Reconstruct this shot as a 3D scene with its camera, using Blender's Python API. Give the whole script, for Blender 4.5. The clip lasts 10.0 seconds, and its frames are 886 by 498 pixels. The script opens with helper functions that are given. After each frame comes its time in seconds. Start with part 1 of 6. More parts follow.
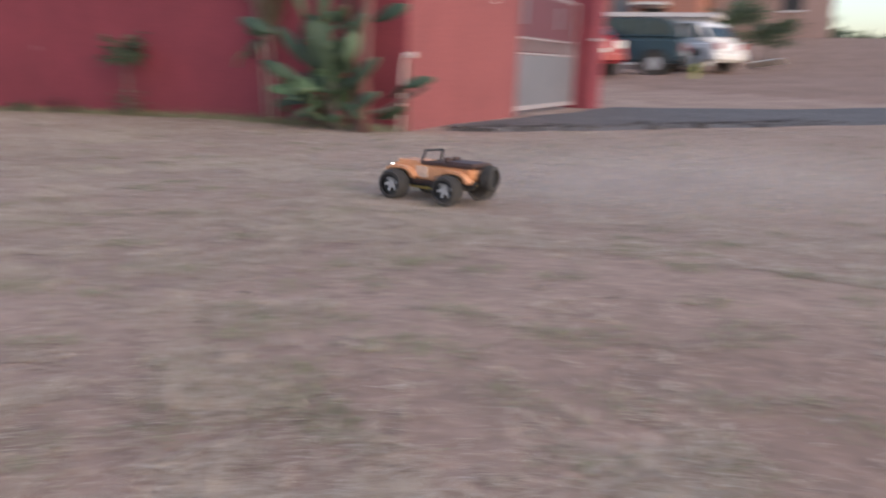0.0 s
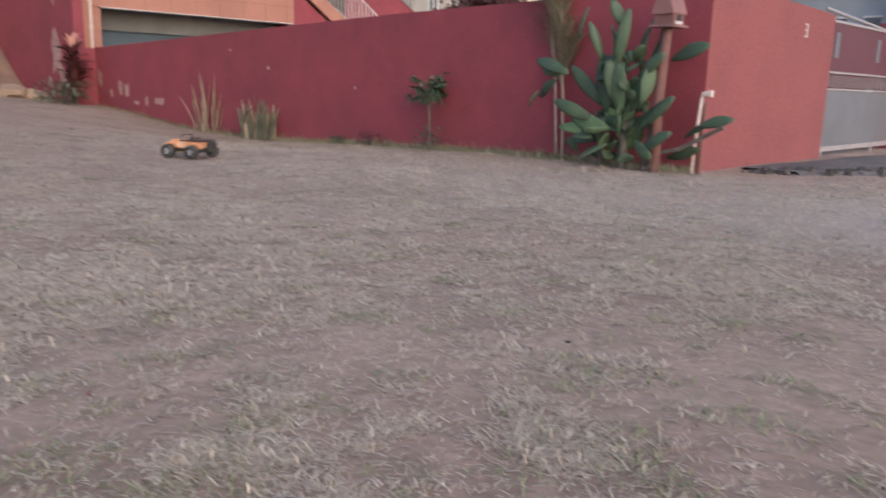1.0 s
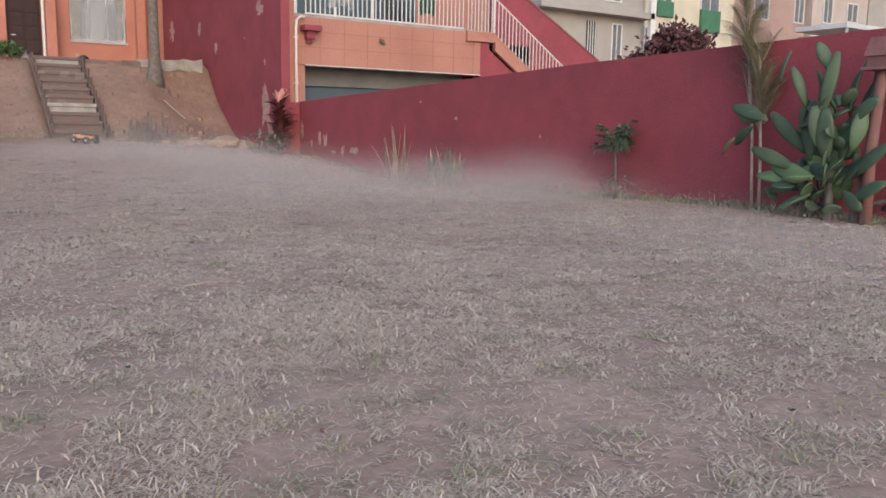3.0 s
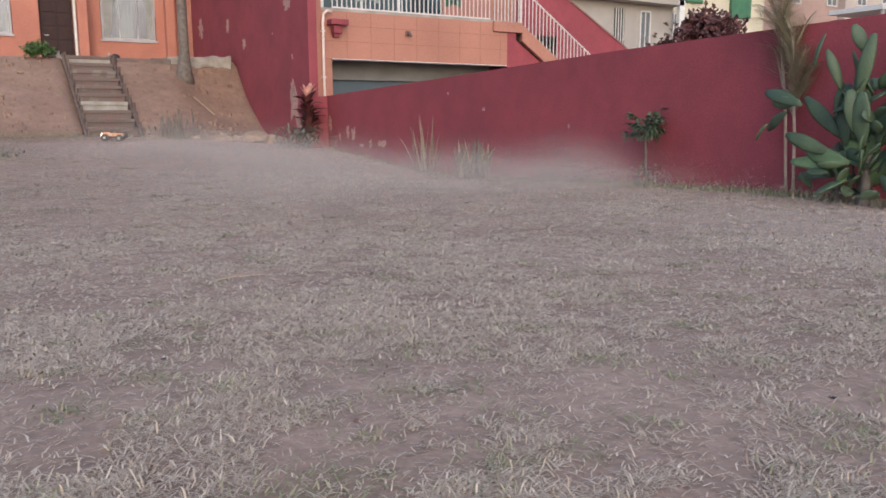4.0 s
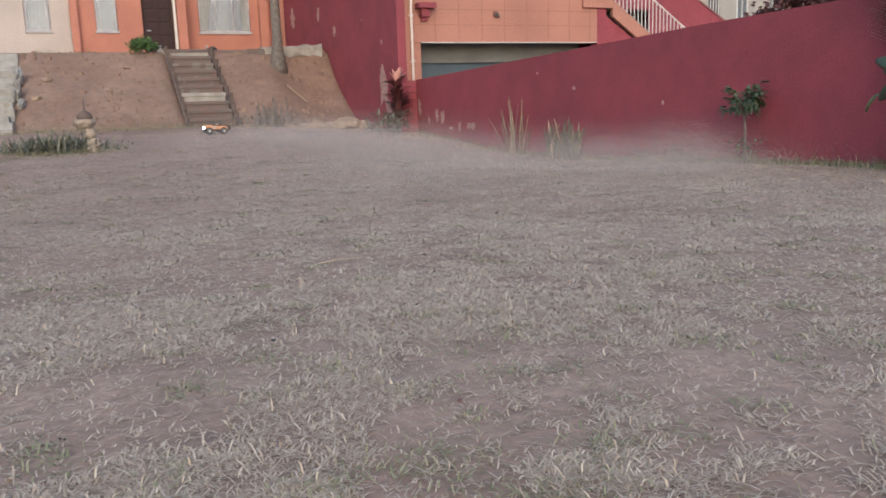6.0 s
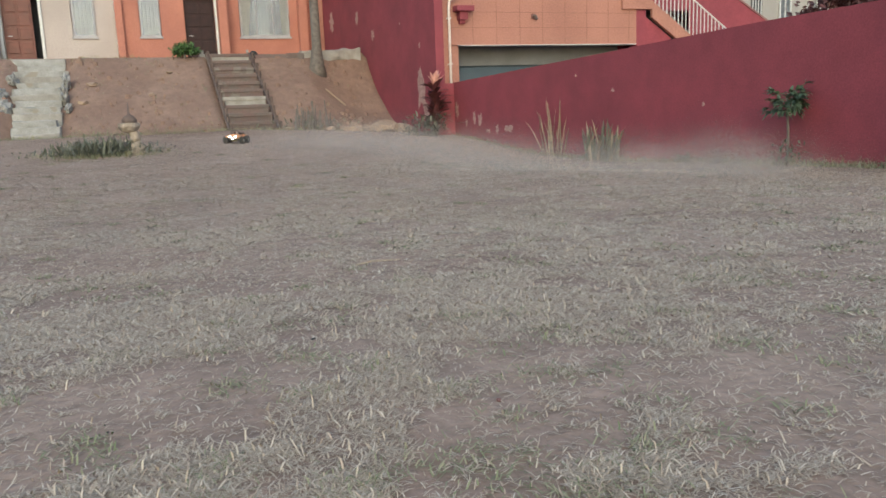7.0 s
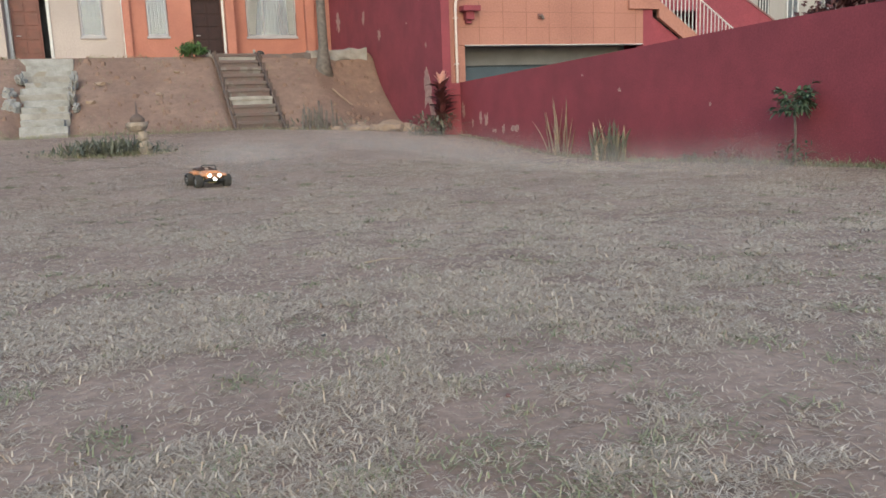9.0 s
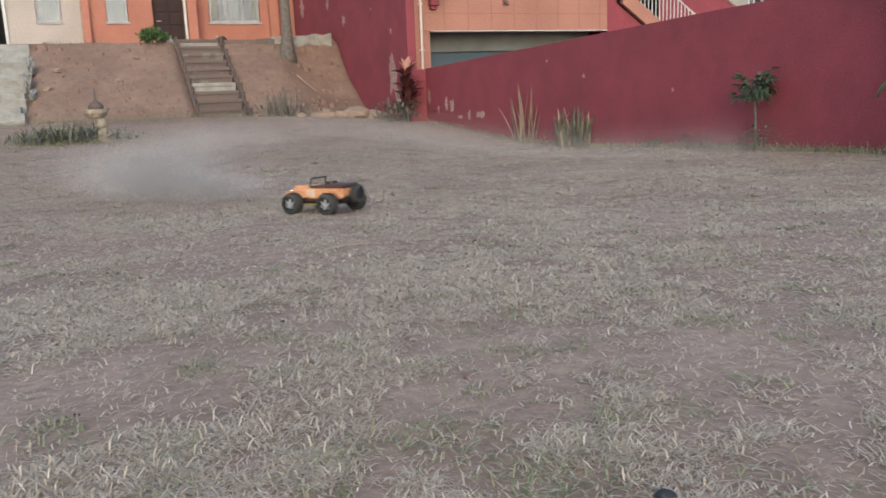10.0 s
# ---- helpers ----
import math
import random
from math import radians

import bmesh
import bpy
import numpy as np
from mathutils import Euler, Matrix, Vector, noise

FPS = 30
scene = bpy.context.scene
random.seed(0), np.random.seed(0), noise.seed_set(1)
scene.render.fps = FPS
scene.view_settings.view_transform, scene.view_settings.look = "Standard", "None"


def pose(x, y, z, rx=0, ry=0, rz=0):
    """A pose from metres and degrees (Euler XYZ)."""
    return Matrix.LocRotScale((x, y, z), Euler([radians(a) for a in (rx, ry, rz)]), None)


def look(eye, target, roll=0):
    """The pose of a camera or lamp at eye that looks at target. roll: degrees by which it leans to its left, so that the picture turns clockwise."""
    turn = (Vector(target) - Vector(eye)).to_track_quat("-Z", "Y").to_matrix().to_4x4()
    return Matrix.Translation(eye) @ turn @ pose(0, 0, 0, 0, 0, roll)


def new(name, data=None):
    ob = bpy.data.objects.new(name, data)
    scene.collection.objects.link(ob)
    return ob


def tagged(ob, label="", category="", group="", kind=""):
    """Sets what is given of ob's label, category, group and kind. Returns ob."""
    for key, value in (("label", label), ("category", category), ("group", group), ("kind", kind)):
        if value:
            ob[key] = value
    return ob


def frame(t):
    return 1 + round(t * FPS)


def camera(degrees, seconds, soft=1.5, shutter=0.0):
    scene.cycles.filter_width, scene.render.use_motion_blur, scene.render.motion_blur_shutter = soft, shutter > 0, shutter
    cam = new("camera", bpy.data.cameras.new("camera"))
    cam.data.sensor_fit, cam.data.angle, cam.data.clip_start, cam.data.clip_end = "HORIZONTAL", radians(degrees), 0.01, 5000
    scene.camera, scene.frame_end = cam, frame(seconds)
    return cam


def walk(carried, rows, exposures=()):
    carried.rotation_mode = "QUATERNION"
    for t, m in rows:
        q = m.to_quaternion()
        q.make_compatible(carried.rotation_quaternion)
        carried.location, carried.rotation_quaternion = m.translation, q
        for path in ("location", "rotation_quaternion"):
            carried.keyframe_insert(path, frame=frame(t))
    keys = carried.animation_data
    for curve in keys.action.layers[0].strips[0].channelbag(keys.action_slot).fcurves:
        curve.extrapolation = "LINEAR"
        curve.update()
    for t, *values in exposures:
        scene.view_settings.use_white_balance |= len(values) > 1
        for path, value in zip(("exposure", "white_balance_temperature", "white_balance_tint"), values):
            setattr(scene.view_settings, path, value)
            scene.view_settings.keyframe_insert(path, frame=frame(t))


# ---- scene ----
cam = camera(58.4, 10.0, soft=1.6, shutter=0.5)
METRES, EYE, TILT, LEAN, TURN = 0.3764, 0.6, 0.0, 0.0, -65.0
ROWS = [
    (0.0, 0.0, 0.0, 0.0, 0.47, -13.36, -1.97),
    (0.1, -0.0501, -0.0160, 0.0126, 6.27, -13.41, -0.83),
    (0.2, -0.1002, -0.0319, 0.0252, 10.03, -13.23, -0.89),
    (0.3, -0.1504, -0.0479, 0.0377, 11.57, -13.03, -1.22),
    (0.4, -0.2005, -0.0638, 0.0503, 12.97, -12.98, -1.45),
    (0.5, -0.2506, -0.0798, 0.0629, 13.97, -13.02, -2.47),
    (1.0, -0.357, -0.1347, 0.1516, 19.95, -11.71, -1.62),
    (1.5, -0.4387, -0.2199, 0.1853, 24.83, -10.23, -1.33),
    (2.0, -0.488, -0.2543, 0.1882, 28.4, -9.23, -1.38),
    (2.5, -0.522, -0.2882, 0.2085, 31.07, -8.76, -1.23),
    (4.0, -0.5628, -0.2866, 0.1855, 34.58, -9.25, 0.07),
    (4.5, -0.5609, -0.2902, 0.1826, 36.06, -10.05, 0.68),
    (5.0, -0.5542, -0.3098, 0.1887, 37.62, -10.76, 1.28),
    (5.5, -0.5585, -0.3347, 0.1953, 39.2, -10.83, 1.73),
    (6.0, -0.5735, -0.3717, 0.2043, 40.82, -10.46, 1.89),
    (7.5, -0.557, -0.4083, 0.1913, 43.92, -10.14, 2.17),
    (8.0, -0.5572, -0.417, 0.1928, 43.66, -10.02, 2.32),
    (8.5, -0.5611, -0.4381, 0.1927, 43.88, -9.88, 2.37),
    (9.0, -0.553, -0.4542, 0.1851, 43.89, -10.15, 2.07),
    (9.5, -0.5362, -0.4296, 0.1606, 42.99, -10.85, 2.0),
    (10.0, -0.5066, -0.4112, 0.1585, 41.52, -11.16, 2.15),
]
walk(cam, [(t, pose(0, 0, EYE, TILT, LEAN, TURN) @ pose(METRES * x, METRES * y, METRES * z, 90 + pitch, roll, yaw)) for t, x, y, z, yaw, pitch, roll in ROWS], exposures=[(0.0, 0.0, 6580, 15), (0.4, 0.0, 6480, 10), (1.2, 0.0, 6390, 11.5), (2.5, 0.0, 6360, 10.5), (5.0, 0.0, 6290, 10.5), (6.2, 0.0, 6290, 5), (7.3, 0.0, 6280, -4), (10.0, 0.0, 6240, 1)])

# ---- light ----
world = bpy.data.worlds.new("dusk_sky")
scene.world = world
world.use_nodes = True
_nt = world.node_tree
_sky = _nt.nodes.new("ShaderNodeTexSky")
_sky.sky_type = "NISHITA"
_sky.sun_disc = False
_sky.sun_elevation = radians(24)
_sky.sun_rotation = radians(200)
_sky.air_density, _sky.dust_density, _sky.ozone_density = 1.0, 2.0, 1.0
_bg = _nt.nodes["Background"]
_bg.inputs["Strength"].default_value = 0.30
_nt.links.new(_sky.outputs[0], _bg.inputs["Color"])
_sun = bpy.data.lights.new("sun", "SUN")
_sun.energy, _sun.angle, _sun.color = 0.6, radians(70), (1.0, 0.94, 0.92)
sun = new("sun", _sun)
sun.matrix_world = look((3, -6, 22), (0, 0, 0))


# ---- materials ----
def material(name, a, b=None, scale=8.0, fine=90.0, rough=0.85, bump=0.3, metal=0.0, stain=None, stain_scale=1.2, stain_at=0.62, vary=0.0, depth=0.01, mid=None):
    """Two tones at a coarse and a fine scale, an optional stain with an outline of its own, and relief."""
    m = bpy.data.materials.new(name)
    m.use_nodes = True
    n, l = m.node_tree.nodes, m.node_tree.links
    p = n["Principled BSDF"]
    p.inputs["Roughness"].default_value, p.inputs["Metallic"].default_value = rough, metal
    b = b or tuple(c * 0.75 for c in a)
    co = n.new("ShaderNodeTexCoord")
    n1, n2 = n.new("ShaderNodeTexNoise"), n.new("ShaderNodeTexNoise")
    n1.inputs["Scale"].default_value, n1.inputs["Detail"].default_value = scale, 6
    n2.inputs["Scale"].default_value, n2.inputs["Detail"].default_value = fine, 3
    for q in (n1, n2):
        l.new(co.outputs["Object"], q.inputs["Vector"])
    r = n.new("ShaderNodeMapRange")
    r.inputs["From Min"].default_value, r.inputs["From Max"].default_value = 0.35, 0.65
    l.new(n1.outputs["Fac"], r.inputs["Value"])
    mx = n.new("ShaderNodeMix")
    mx.data_type = "RGBA"
    mx.inputs["A"].default_value, mx.inputs["B"].default_value = (*a, 1), (*b, 1)
    l.new(r.outputs[0], mx.inputs["Factor"])
    out = mx.outputs["Result"]
    mf = n.new("ShaderNodeMix")
    mf.data_type, mf.blend_type = "RGBA", "OVERLAY"
    mf.inputs["Factor"].default_value = 0.35
    l.new(out, mf.inputs["A"])
    l.new(n2.outputs["Fac"], mf.inputs["B"])
    out = mf.outputs["Result"]
    if mid:
        n4 = n.new("ShaderNodeTexNoise")
        n4.inputs["Scale"].default_value, n4.inputs["Detail"].default_value, n4.inputs["Roughness"].default_value = mid[0], 7, 0.72
        l.new(co.outputs["Object"], n4.inputs["Vector"])
        r4 = n.new("ShaderNodeMapRange")
        r4.inputs["From Min"].default_value, r4.inputs["From Max"].default_value = 0.35, 0.65
        r4.inputs["To Min"].default_value, r4.inputs["To Max"].default_value = 1 - mid[1], 1 + mid[1]
        l.new(n4.outputs["Fac"], r4.inputs["Value"])
        h4 = n.new("ShaderNodeHueSaturation")
        l.new(r4.outputs[0], h4.inputs["Value"])
        l.new(out, h4.inputs["Color"])
        out = h4.outputs[0]
    if stain:
        n3 = n.new("ShaderNodeTexNoise")
        n3.inputs["Scale"].default_value, n3.inputs["Detail"].default_value = stain_scale, 8
        l.new(co.outputs["Object"], n3.inputs["Vector"])
        r3 = n.new("ShaderNodeMapRange")
        r3.inputs["From Min"].default_value, r3.inputs["From Max"].default_value = stain_at, stain_at + 0.04
        l.new(n3.outputs["Fac"], r3.inputs["Value"])
        ms = n.new("ShaderNodeMix")
        ms.data_type = "RGBA"
        ms.inputs["B"].default_value = (*stain, 1)
        l.new(r3.outputs[0], ms.inputs["Factor"])
        l.new(out, ms.inputs["A"])
        out = ms.outputs["Result"]
    if vary:
        g = n.new("ShaderNodeNewGeometry")
        oi = n.new("ShaderNodeObjectInfo")
        ad = n.new("ShaderNodeMath")
        ad.operation = "ADD"
        l.new(g.outputs["Random Per Island"], ad.inputs[0])
        l.new(oi.outputs["Random"], ad.inputs[1])
        fr = n.new("ShaderNodeMath")
        fr.operation = "FRACT"
        l.new(ad.outputs[0], fr.inputs[0])
        rv = n.new("ShaderNodeMapRange")
        rv.inputs["To Min"].default_value, rv.inputs["To Max"].default_value = 1 - vary, 1 + vary
        l.new(fr.outputs[0], rv.inputs["Value"])
        hs = n.new("ShaderNodeHueSaturation")
        l.new(rv.outputs[0], hs.inputs["Value"])
        l.new(out, hs.inputs["Color"])
        out = hs.outputs[0]
    l.new(out, p.inputs["Base Color"])
    if bump:
        bp = n.new("ShaderNodeBump")
        bp.inputs["Strength"].default_value, bp.inputs["Distance"].default_value = bump, depth
        l.new(n2.outputs["Fac"], bp.inputs["Height"])
        l.new(bp.outputs[0], p.inputs["Normal"])
    return m


RED = material("red_wall_paint", (0.24, 0.043, 0.06), (0.195, 0.036, 0.051), 1.1, 45, 0.8, 0.25, mid=(3.0, 0.07))
# the red wall's driveway face, its brighter light put into the colour
RED_LIT = material("lit_red_wall_paint", (0.245, 0.07, 0.074), (0.215, 0.061, 0.065), 1.3, 45, 0.8, 0.25)
ORANGE = material("orange_house_paint", (0.40, 0.165, 0.12), (0.345, 0.138, 0.102), 0.9, 30, 0.8, 0.2, mid=(2.5, 0.06))
PEACH = material("peach_house_paint", (0.36, 0.165, 0.125), (0.30, 0.135, 0.103), 0.8, 30, 0.8, 0.2)
CREAM = material("cream_house_paint", (0.42, 0.36, 0.34), (0.37, 0.315, 0.295), 0.8, 30, 0.85, 0.2)
WHITE = material("white_paint", (0.58, 0.575, 0.58), (0.5, 0.495, 0.5), 5, 60, 0.5, 0.1)
CONCRETE = material("old_concrete", (0.33, 0.31, 0.29), (0.22, 0.2, 0.185), 3, 60, 0.92, 0.5)
GARAGE_BLUE = material("blue_garage_door", (0.06, 0.086, 0.115), (0.05, 0.073, 0.1), 2, 60, 0.55, 0.1)
# grey with the shade under the lintel put into the colour
GARAGE_SHADED = material("shaded_lintel_plaster", (0.19, 0.19, 0.197), (0.15, 0.15, 0.157), 2, 60, 0.8, 0.2)
GROUND = material("dry_lawn_soil", (0.295, 0.206, 0.163), (0.225, 0.15, 0.117), 1.1, 38, 0.96, 0.5, depth=0.01, mid=(9.0, 0.22))
CLAY = material("clay_bank_and_shaded_slope", (0.232, 0.15, 0.115), (0.185, 0.115, 0.088), 0.9, 40, 0.95, 0.5, depth=0.02, mid=(5.0, 0.16))


# ---- mesh helpers ----
def part(name, bm, mat, parent=None, label="", smooth=False):
    me = bpy.data.meshes.new(name)
    bm.normal_update()
    bm.to_mesh(me)
    bm.free()
    me.materials.append(mat)
    if smooth:
        me.polygons.foreach_set("use_smooth", [True] * len(me.polygons))
    ob = new(name, me)
    ob.parent = parent
    return tagged(ob, label) if label else ob


def raw(name, verts, faces, mat, parent=None, smooth=False):
    me = bpy.data.meshes.new(name)
    me.from_pydata([tuple(v) for v in verts], [], [tuple(f) for f in faces])
    me.materials.append(mat)
    if smooth:
        me.polygons.foreach_set("use_smooth", [True] * len(me.polygons))
    me.update()
    ob = new(name, me)
    ob.parent = parent
    return ob


def thing(name, label, category, m=None, group="", kind=""):
    ob = new(name)
    ob.matrix_basis = m or Matrix()
    return tagged(ob, label, category, group, kind)


def box(bm, x0, x1, y0, y1, z0, z1, bevel=0.0, m=None):
    r = bmesh.ops.create_cube(bm, size=1.0)
    vs = r["verts"]
    for v in vs:
        v.co = Vector(((x0 + x1) / 2 + v.co.x * (x1 - x0), (y0 + y1) / 2 + v.co.y * (y1 - y0), (z0 + z1) / 2 + v.co.z * (z1 - z0)))
    if m:
        bmesh.ops.transform(bm, matrix=m, verts=vs)
    if bevel:
        es = list({e for v in vs for e in v.link_edges})
        bmesh.ops.bevel(bm, geom=es, offset=bevel, segments=2, affect="EDGES", profile=0.6)
    return bm


def cube(*a, **k):
    return box(bmesh.new(), *a, **k)


def tube(bm, points, radii, sides=8, cap=True):
    """A bent, tapering round bar through the points."""
    pts = [Vector(p) for p in points]
    rings = []
    for i, p in enumerate(pts):
        d = (pts[min(i + 1, len(pts) - 1)] - pts[max(i - 1, 0)]).normalized()
        u = d.orthogonal().normalized() if i == 0 else (u - d * u.dot(d)).normalized()
        w = d.cross(u)
        r = radii[i] if hasattr(radii, "__len__") else radii
        rings.append([bm.verts.new(p + (u * math.cos(a) + w * math.sin(a)) * r) for a in [2 * math.pi * k / sides for k in range(sides)]])
    for a, b in zip(rings, rings[1:]):
        for k in range(sides):
            bm.faces.new((a[k], a[(k + 1) % sides], b[(k + 1) % sides], b[k]))
    if cap:
        bm.faces.new(rings[0][::-1])
        bm.faces.new(rings[-1])
    return bm


def prism(bm, outline, axis, a, b):
    """A closed outline of two coordinates, pushed along an axis from a to b."""
    def at(p, t):
        return {"x": (t, p[0], p[1]), "y": (p[0], t, p[1]), "z": (p[0], p[1], t)}[axis]
    lo = [bm.verts.new(at(p, a)) for p in outline]
    hi = [bm.verts.new(at(p, b)) for p in outline]
    bm.faces.new(lo)
    bm.faces.new(hi[::-1])
    for i in range(len(lo)):
        j = (i + 1) % len(lo)
        bm.faces.new((lo[j], lo[i], hi[i], hi[j]))
    bmesh.ops.recalc_face_normals(bm, faces=bm.faces)
    return bm


def smoothstep(v, a, b):
    t = np.clip((v - a) / (b - a), 0, 1)
    return t * t * (3 - 2 * t)


LATTICE = np.random.default_rng(77).random((256, 256))


def value_noise(x, y, size, shift=0):
    """Smooth random values from 0 to 1, with lumps of about that size in metres."""
    u, v = np.asarray(x, float) / size + 37.3 * (shift + 1), np.asarray(y, float) / size + 19.7 * (shift + 1)
    i, j = np.floor(u).astype(int), np.floor(v).astype(int)
    a, b = u - i, v - j
    a, b = a * a * (3 - 2 * a), b * b * (3 - 2 * b)
    i, j, k, m = i % 256, j % 256, (i + 1) % 256, (j + 1) % 256
    return (LATTICE[i, j] * (1 - a) + LATTICE[k, j] * a) * (1 - b) + (LATTICE[i, m] * (1 - a) + LATTICE[k, m] * a) * b


# ---- the lie of the land ----
WALL_X, WALL_Y0, WALL_Y1 = 7.0, 3.72, 17.2   # garden wall
SIDE_X = 6.3                                 # wall between terrace and garage
BANK_Y0, BANK_Y1, TERRACE = 18.7, 22.5, 2.22
HOUSE_Y = 27.5


def lawn(x, y):
    """Height of the lawn, without the bank."""
    x, y = np.asarray(x, float), np.asarray(y, float)
    z = -0.055 + 0.13 * np.exp(-((x - 1) ** 2 + (y - 1) ** 2) / 8.5) - 0.004 * np.clip(x, 0, 9)
    z = z + smoothstep(y, 6 + 0.5 * np.clip(x, 0, 8) + 1.0 * np.clip(x - 4, 0, 3.2), 19.5) * (0.50 - 0.045 * np.clip(x, 2.6, 9))
    z = z - 0.18 * np.exp(-((y - 11.6) / 4.0) ** 2) * smoothstep(x, 2.8, 6.3)
    return z + 0.012 * np.sin(2.1 * x + 0.7 * y) * np.sin(1.3 * y - 0.5 * x)


def ground_height(x, y):
    x, y = np.asarray(x, float), np.asarray(y, float)
    z = lawn(x, y)
    left = 1 - smoothstep(x, SIDE_X + 0.05, SIDE_X + 0.3)
    foot = BANK_Y0 - 0.8 * smoothstep(x, 4.9, 6.2)
    t = np.clip((y - foot) / (BANK_Y1 - foot), 0, 1)
    b = t ** (1.1 + 1.9 * smoothstep(x, 4.2, 6.3))
    ragged = 0.6 * value_noise(x, y, 1.1, 3) + 0.4 * value_noise(x, y, 0.45, 4) - 0.5
    b = b + 0.22 * ragged * (t * (1 - t)) * 4 * 0.6
    for a0, a1 in ((1.85, 3.1), (-2.65, -1.4)):
        b = b - 0.10 * smoothstep(x, a0 - 0.1, a0 + 0.1) * (1 - smoothstep(x, a1 - 0.1, a1 + 0.1)) * (t > 0) * (t < 1)
    z = z * (1 - b * left) + TERRACE * b * left
    court = smoothstep(x, WALL_X + 0.05, WALL_X + 0.3) * smoothstep(y, WALL_Y0 + 0.05, WALL_Y0 + 0.3)
    z = z * (1 - court) + court * (-0.08)
    z = z + 0.5 * smoothstep(x, 14, 25) + 2.2 * smoothstep(x, 25, 52) + 3.2 * smoothstep(y, 24, 40) * smoothstep(x, 14, 30)
    return z


def ground_sheet():
    xs = np.concatenate([[-3000, -600, -150, -60, -30], np.arange(-16, 30, 0.16), [32, 36, 42, 50, 60, 80, 150, 600, 3000]])
    ys = np.concatenate([[-3000, -600, -150, -60, -25, -12], np.arange(-6, 29, 0.16), [31, 36, 45, 60, 100, 250, 700, 3000]])
    X, Y = np.meshgrid(xs, ys, indexing="ij")
    Z = ground_height(X, Y)
    ny = len(ys)
    verts = np.stack([X, Y, Z], -1).reshape(-1, 3)
    faces = [(i * ny + j, (i + 1) * ny + j, (i + 1) * ny + j + 1, i * ny + j + 1) for i in range(len(xs) - 1) for j in range(ny - 1)]
    ob = raw("ground", verts, faces, GROUND, smooth=True)
    ob.data.materials.append(CLAY)
    idx = np.zeros(len(faces), int)
    k = 0
    # washed-out clay spreads unevenly over the lawn at the foot of the bank
    clay_edge = BANK_Y0 - 0.3 - 2.2 * np.exp(-((X - 0.7) / 1.5) ** 2) - 0.5 * smoothstep(X, 4.9, 6.2) + 2.2 * (value_noise(X, Y, 0.5, 6) - 0.5) + 1.2 * (value_noise(X, Y, 0.17, 7) - 0.5)
    for i in range(len(xs) - 1):
        for j in range(ny - 1):
            if -16 <= xs[i] < SIDE_X + 0.1 and clay_edge[i, j] < ys[j] < BANK_Y1 + 1.5:
                idx[k] = 1
            # far slope: the darker clay colour stands in for shaded scrub
            elif xs[i] > 19.3 + 2.5 * (clay_edge[i, j] - BANK_Y0) * 0.3:
                idx[k] = 1
            k += 1
    ob.data.polygons.foreach_set("material_index", idx)
    return tagged(ob, "dry trampled lawn with straw and bare earth", "ground", kind="structure")


ground_sheet()

# ---- more materials ----
ASPHALT = material("worn_asphalt", (0.1, 0.093, 0.095), (0.075, 0.07, 0.072), 2.0, 120, 0.9, 0.6)
RUBBLE = material("dark_rubble", (0.075, 0.065, 0.065), (0.05, 0.045, 0.045), 12, 60, 0.95, 0.8, vary=0.4)
BRICKSTEP = material("weathered_red_step", (0.14, 0.092, 0.085), (0.12, 0.098, 0.09), 4, 50, 0.92, 0.6, stain=(0.165, 0.143, 0.13), stain_scale=3, stain_at=0.58, vary=0.12)
LOG = material("dark_old_timber", (0.13, 0.095, 0.083), (0.10, 0.07, 0.062), 6, 80, 0.9, 0.6)
JOINT = material("stained_joint", (0.27, 0.125, 0.09), (0.22, 0.10, 0.075), 5, 50, 0.9, 0.3)
WHITEWASH = material("flaking_whitewash", (0.32, 0.31, 0.305), (0.22, 0.21, 0.2), 4, 40, 0.9, 0.5, stain=(0.24, 0.21, 0.18), stain_scale=2.5, stain_at=0.62)
PATCH = material("bare_plaster", (0.42, 0.26, 0.235), (0.31, 0.18, 0.165), 12, 80, 0.9, 0.4)
DOORWOOD = material("dark_carved_door", (0.04, 0.02, 0.02), (0.026, 0.015, 0.016), 5, 60, 0.9, 0.3)
REDWOOD = material("red_varnished_door", (0.14, 0.036, 0.026), (0.10, 0.027, 0.02), 5, 60, 0.5, 0.2)
CURTAIN = material("net_curtain", (0.15, 0.158, 0.178), (0.075, 0.085, 0.1), 7, 40, 0.85, 0.1)
FRAME = material("dull_lilac_frame_paint", (0.36, 0.345, 0.365), (0.30, 0.285, 0.305), 5, 60, 0.6, 0.1)
DARK = material("dark_interior", (0.03, 0.032, 0.036), (0.02, 0.02, 0.024), 4, 40, 0.7, 0.0)
RAIL = material("pale_railing_paint", (0.58, 0.55, 0.55), (0.5, 0.46, 0.46), 8, 90, 0.5, 0.05)
GATERAIL = material("dull_grey_rail_paint", (0.33, 0.30, 0.32), (0.27, 0.24, 0.26), 8, 90, 0.55, 0.05)
SLATEHOUSE = material("blue_grey_plaster", (0.30, 0.33, 0.38), (0.26, 0.29, 0.34), 1.2, 40, 0.85, 0.2)
STEEL = material("galvanised_grey_steel", (0.2, 0.2, 0.23), (0.17, 0.17, 0.195), 2, 60, 0.5, 0.05, metal=0.3)
MAROON = material("maroon_sheet", (0.12, 0.035, 0.05), (0.1, 0.03, 0.042), 2, 60, 0.6, 0.05)
TILE = material("clay_roof_tile", (0.25, 0.12, 0.08), (0.2, 0.09, 0.06), 3, 50, 0.85, 0.5)
PINK = material("faded_pink_paint", (0.33, 0.225, 0.205), (0.285, 0.195, 0.175), 0.8, 30, 0.85, 0.2)
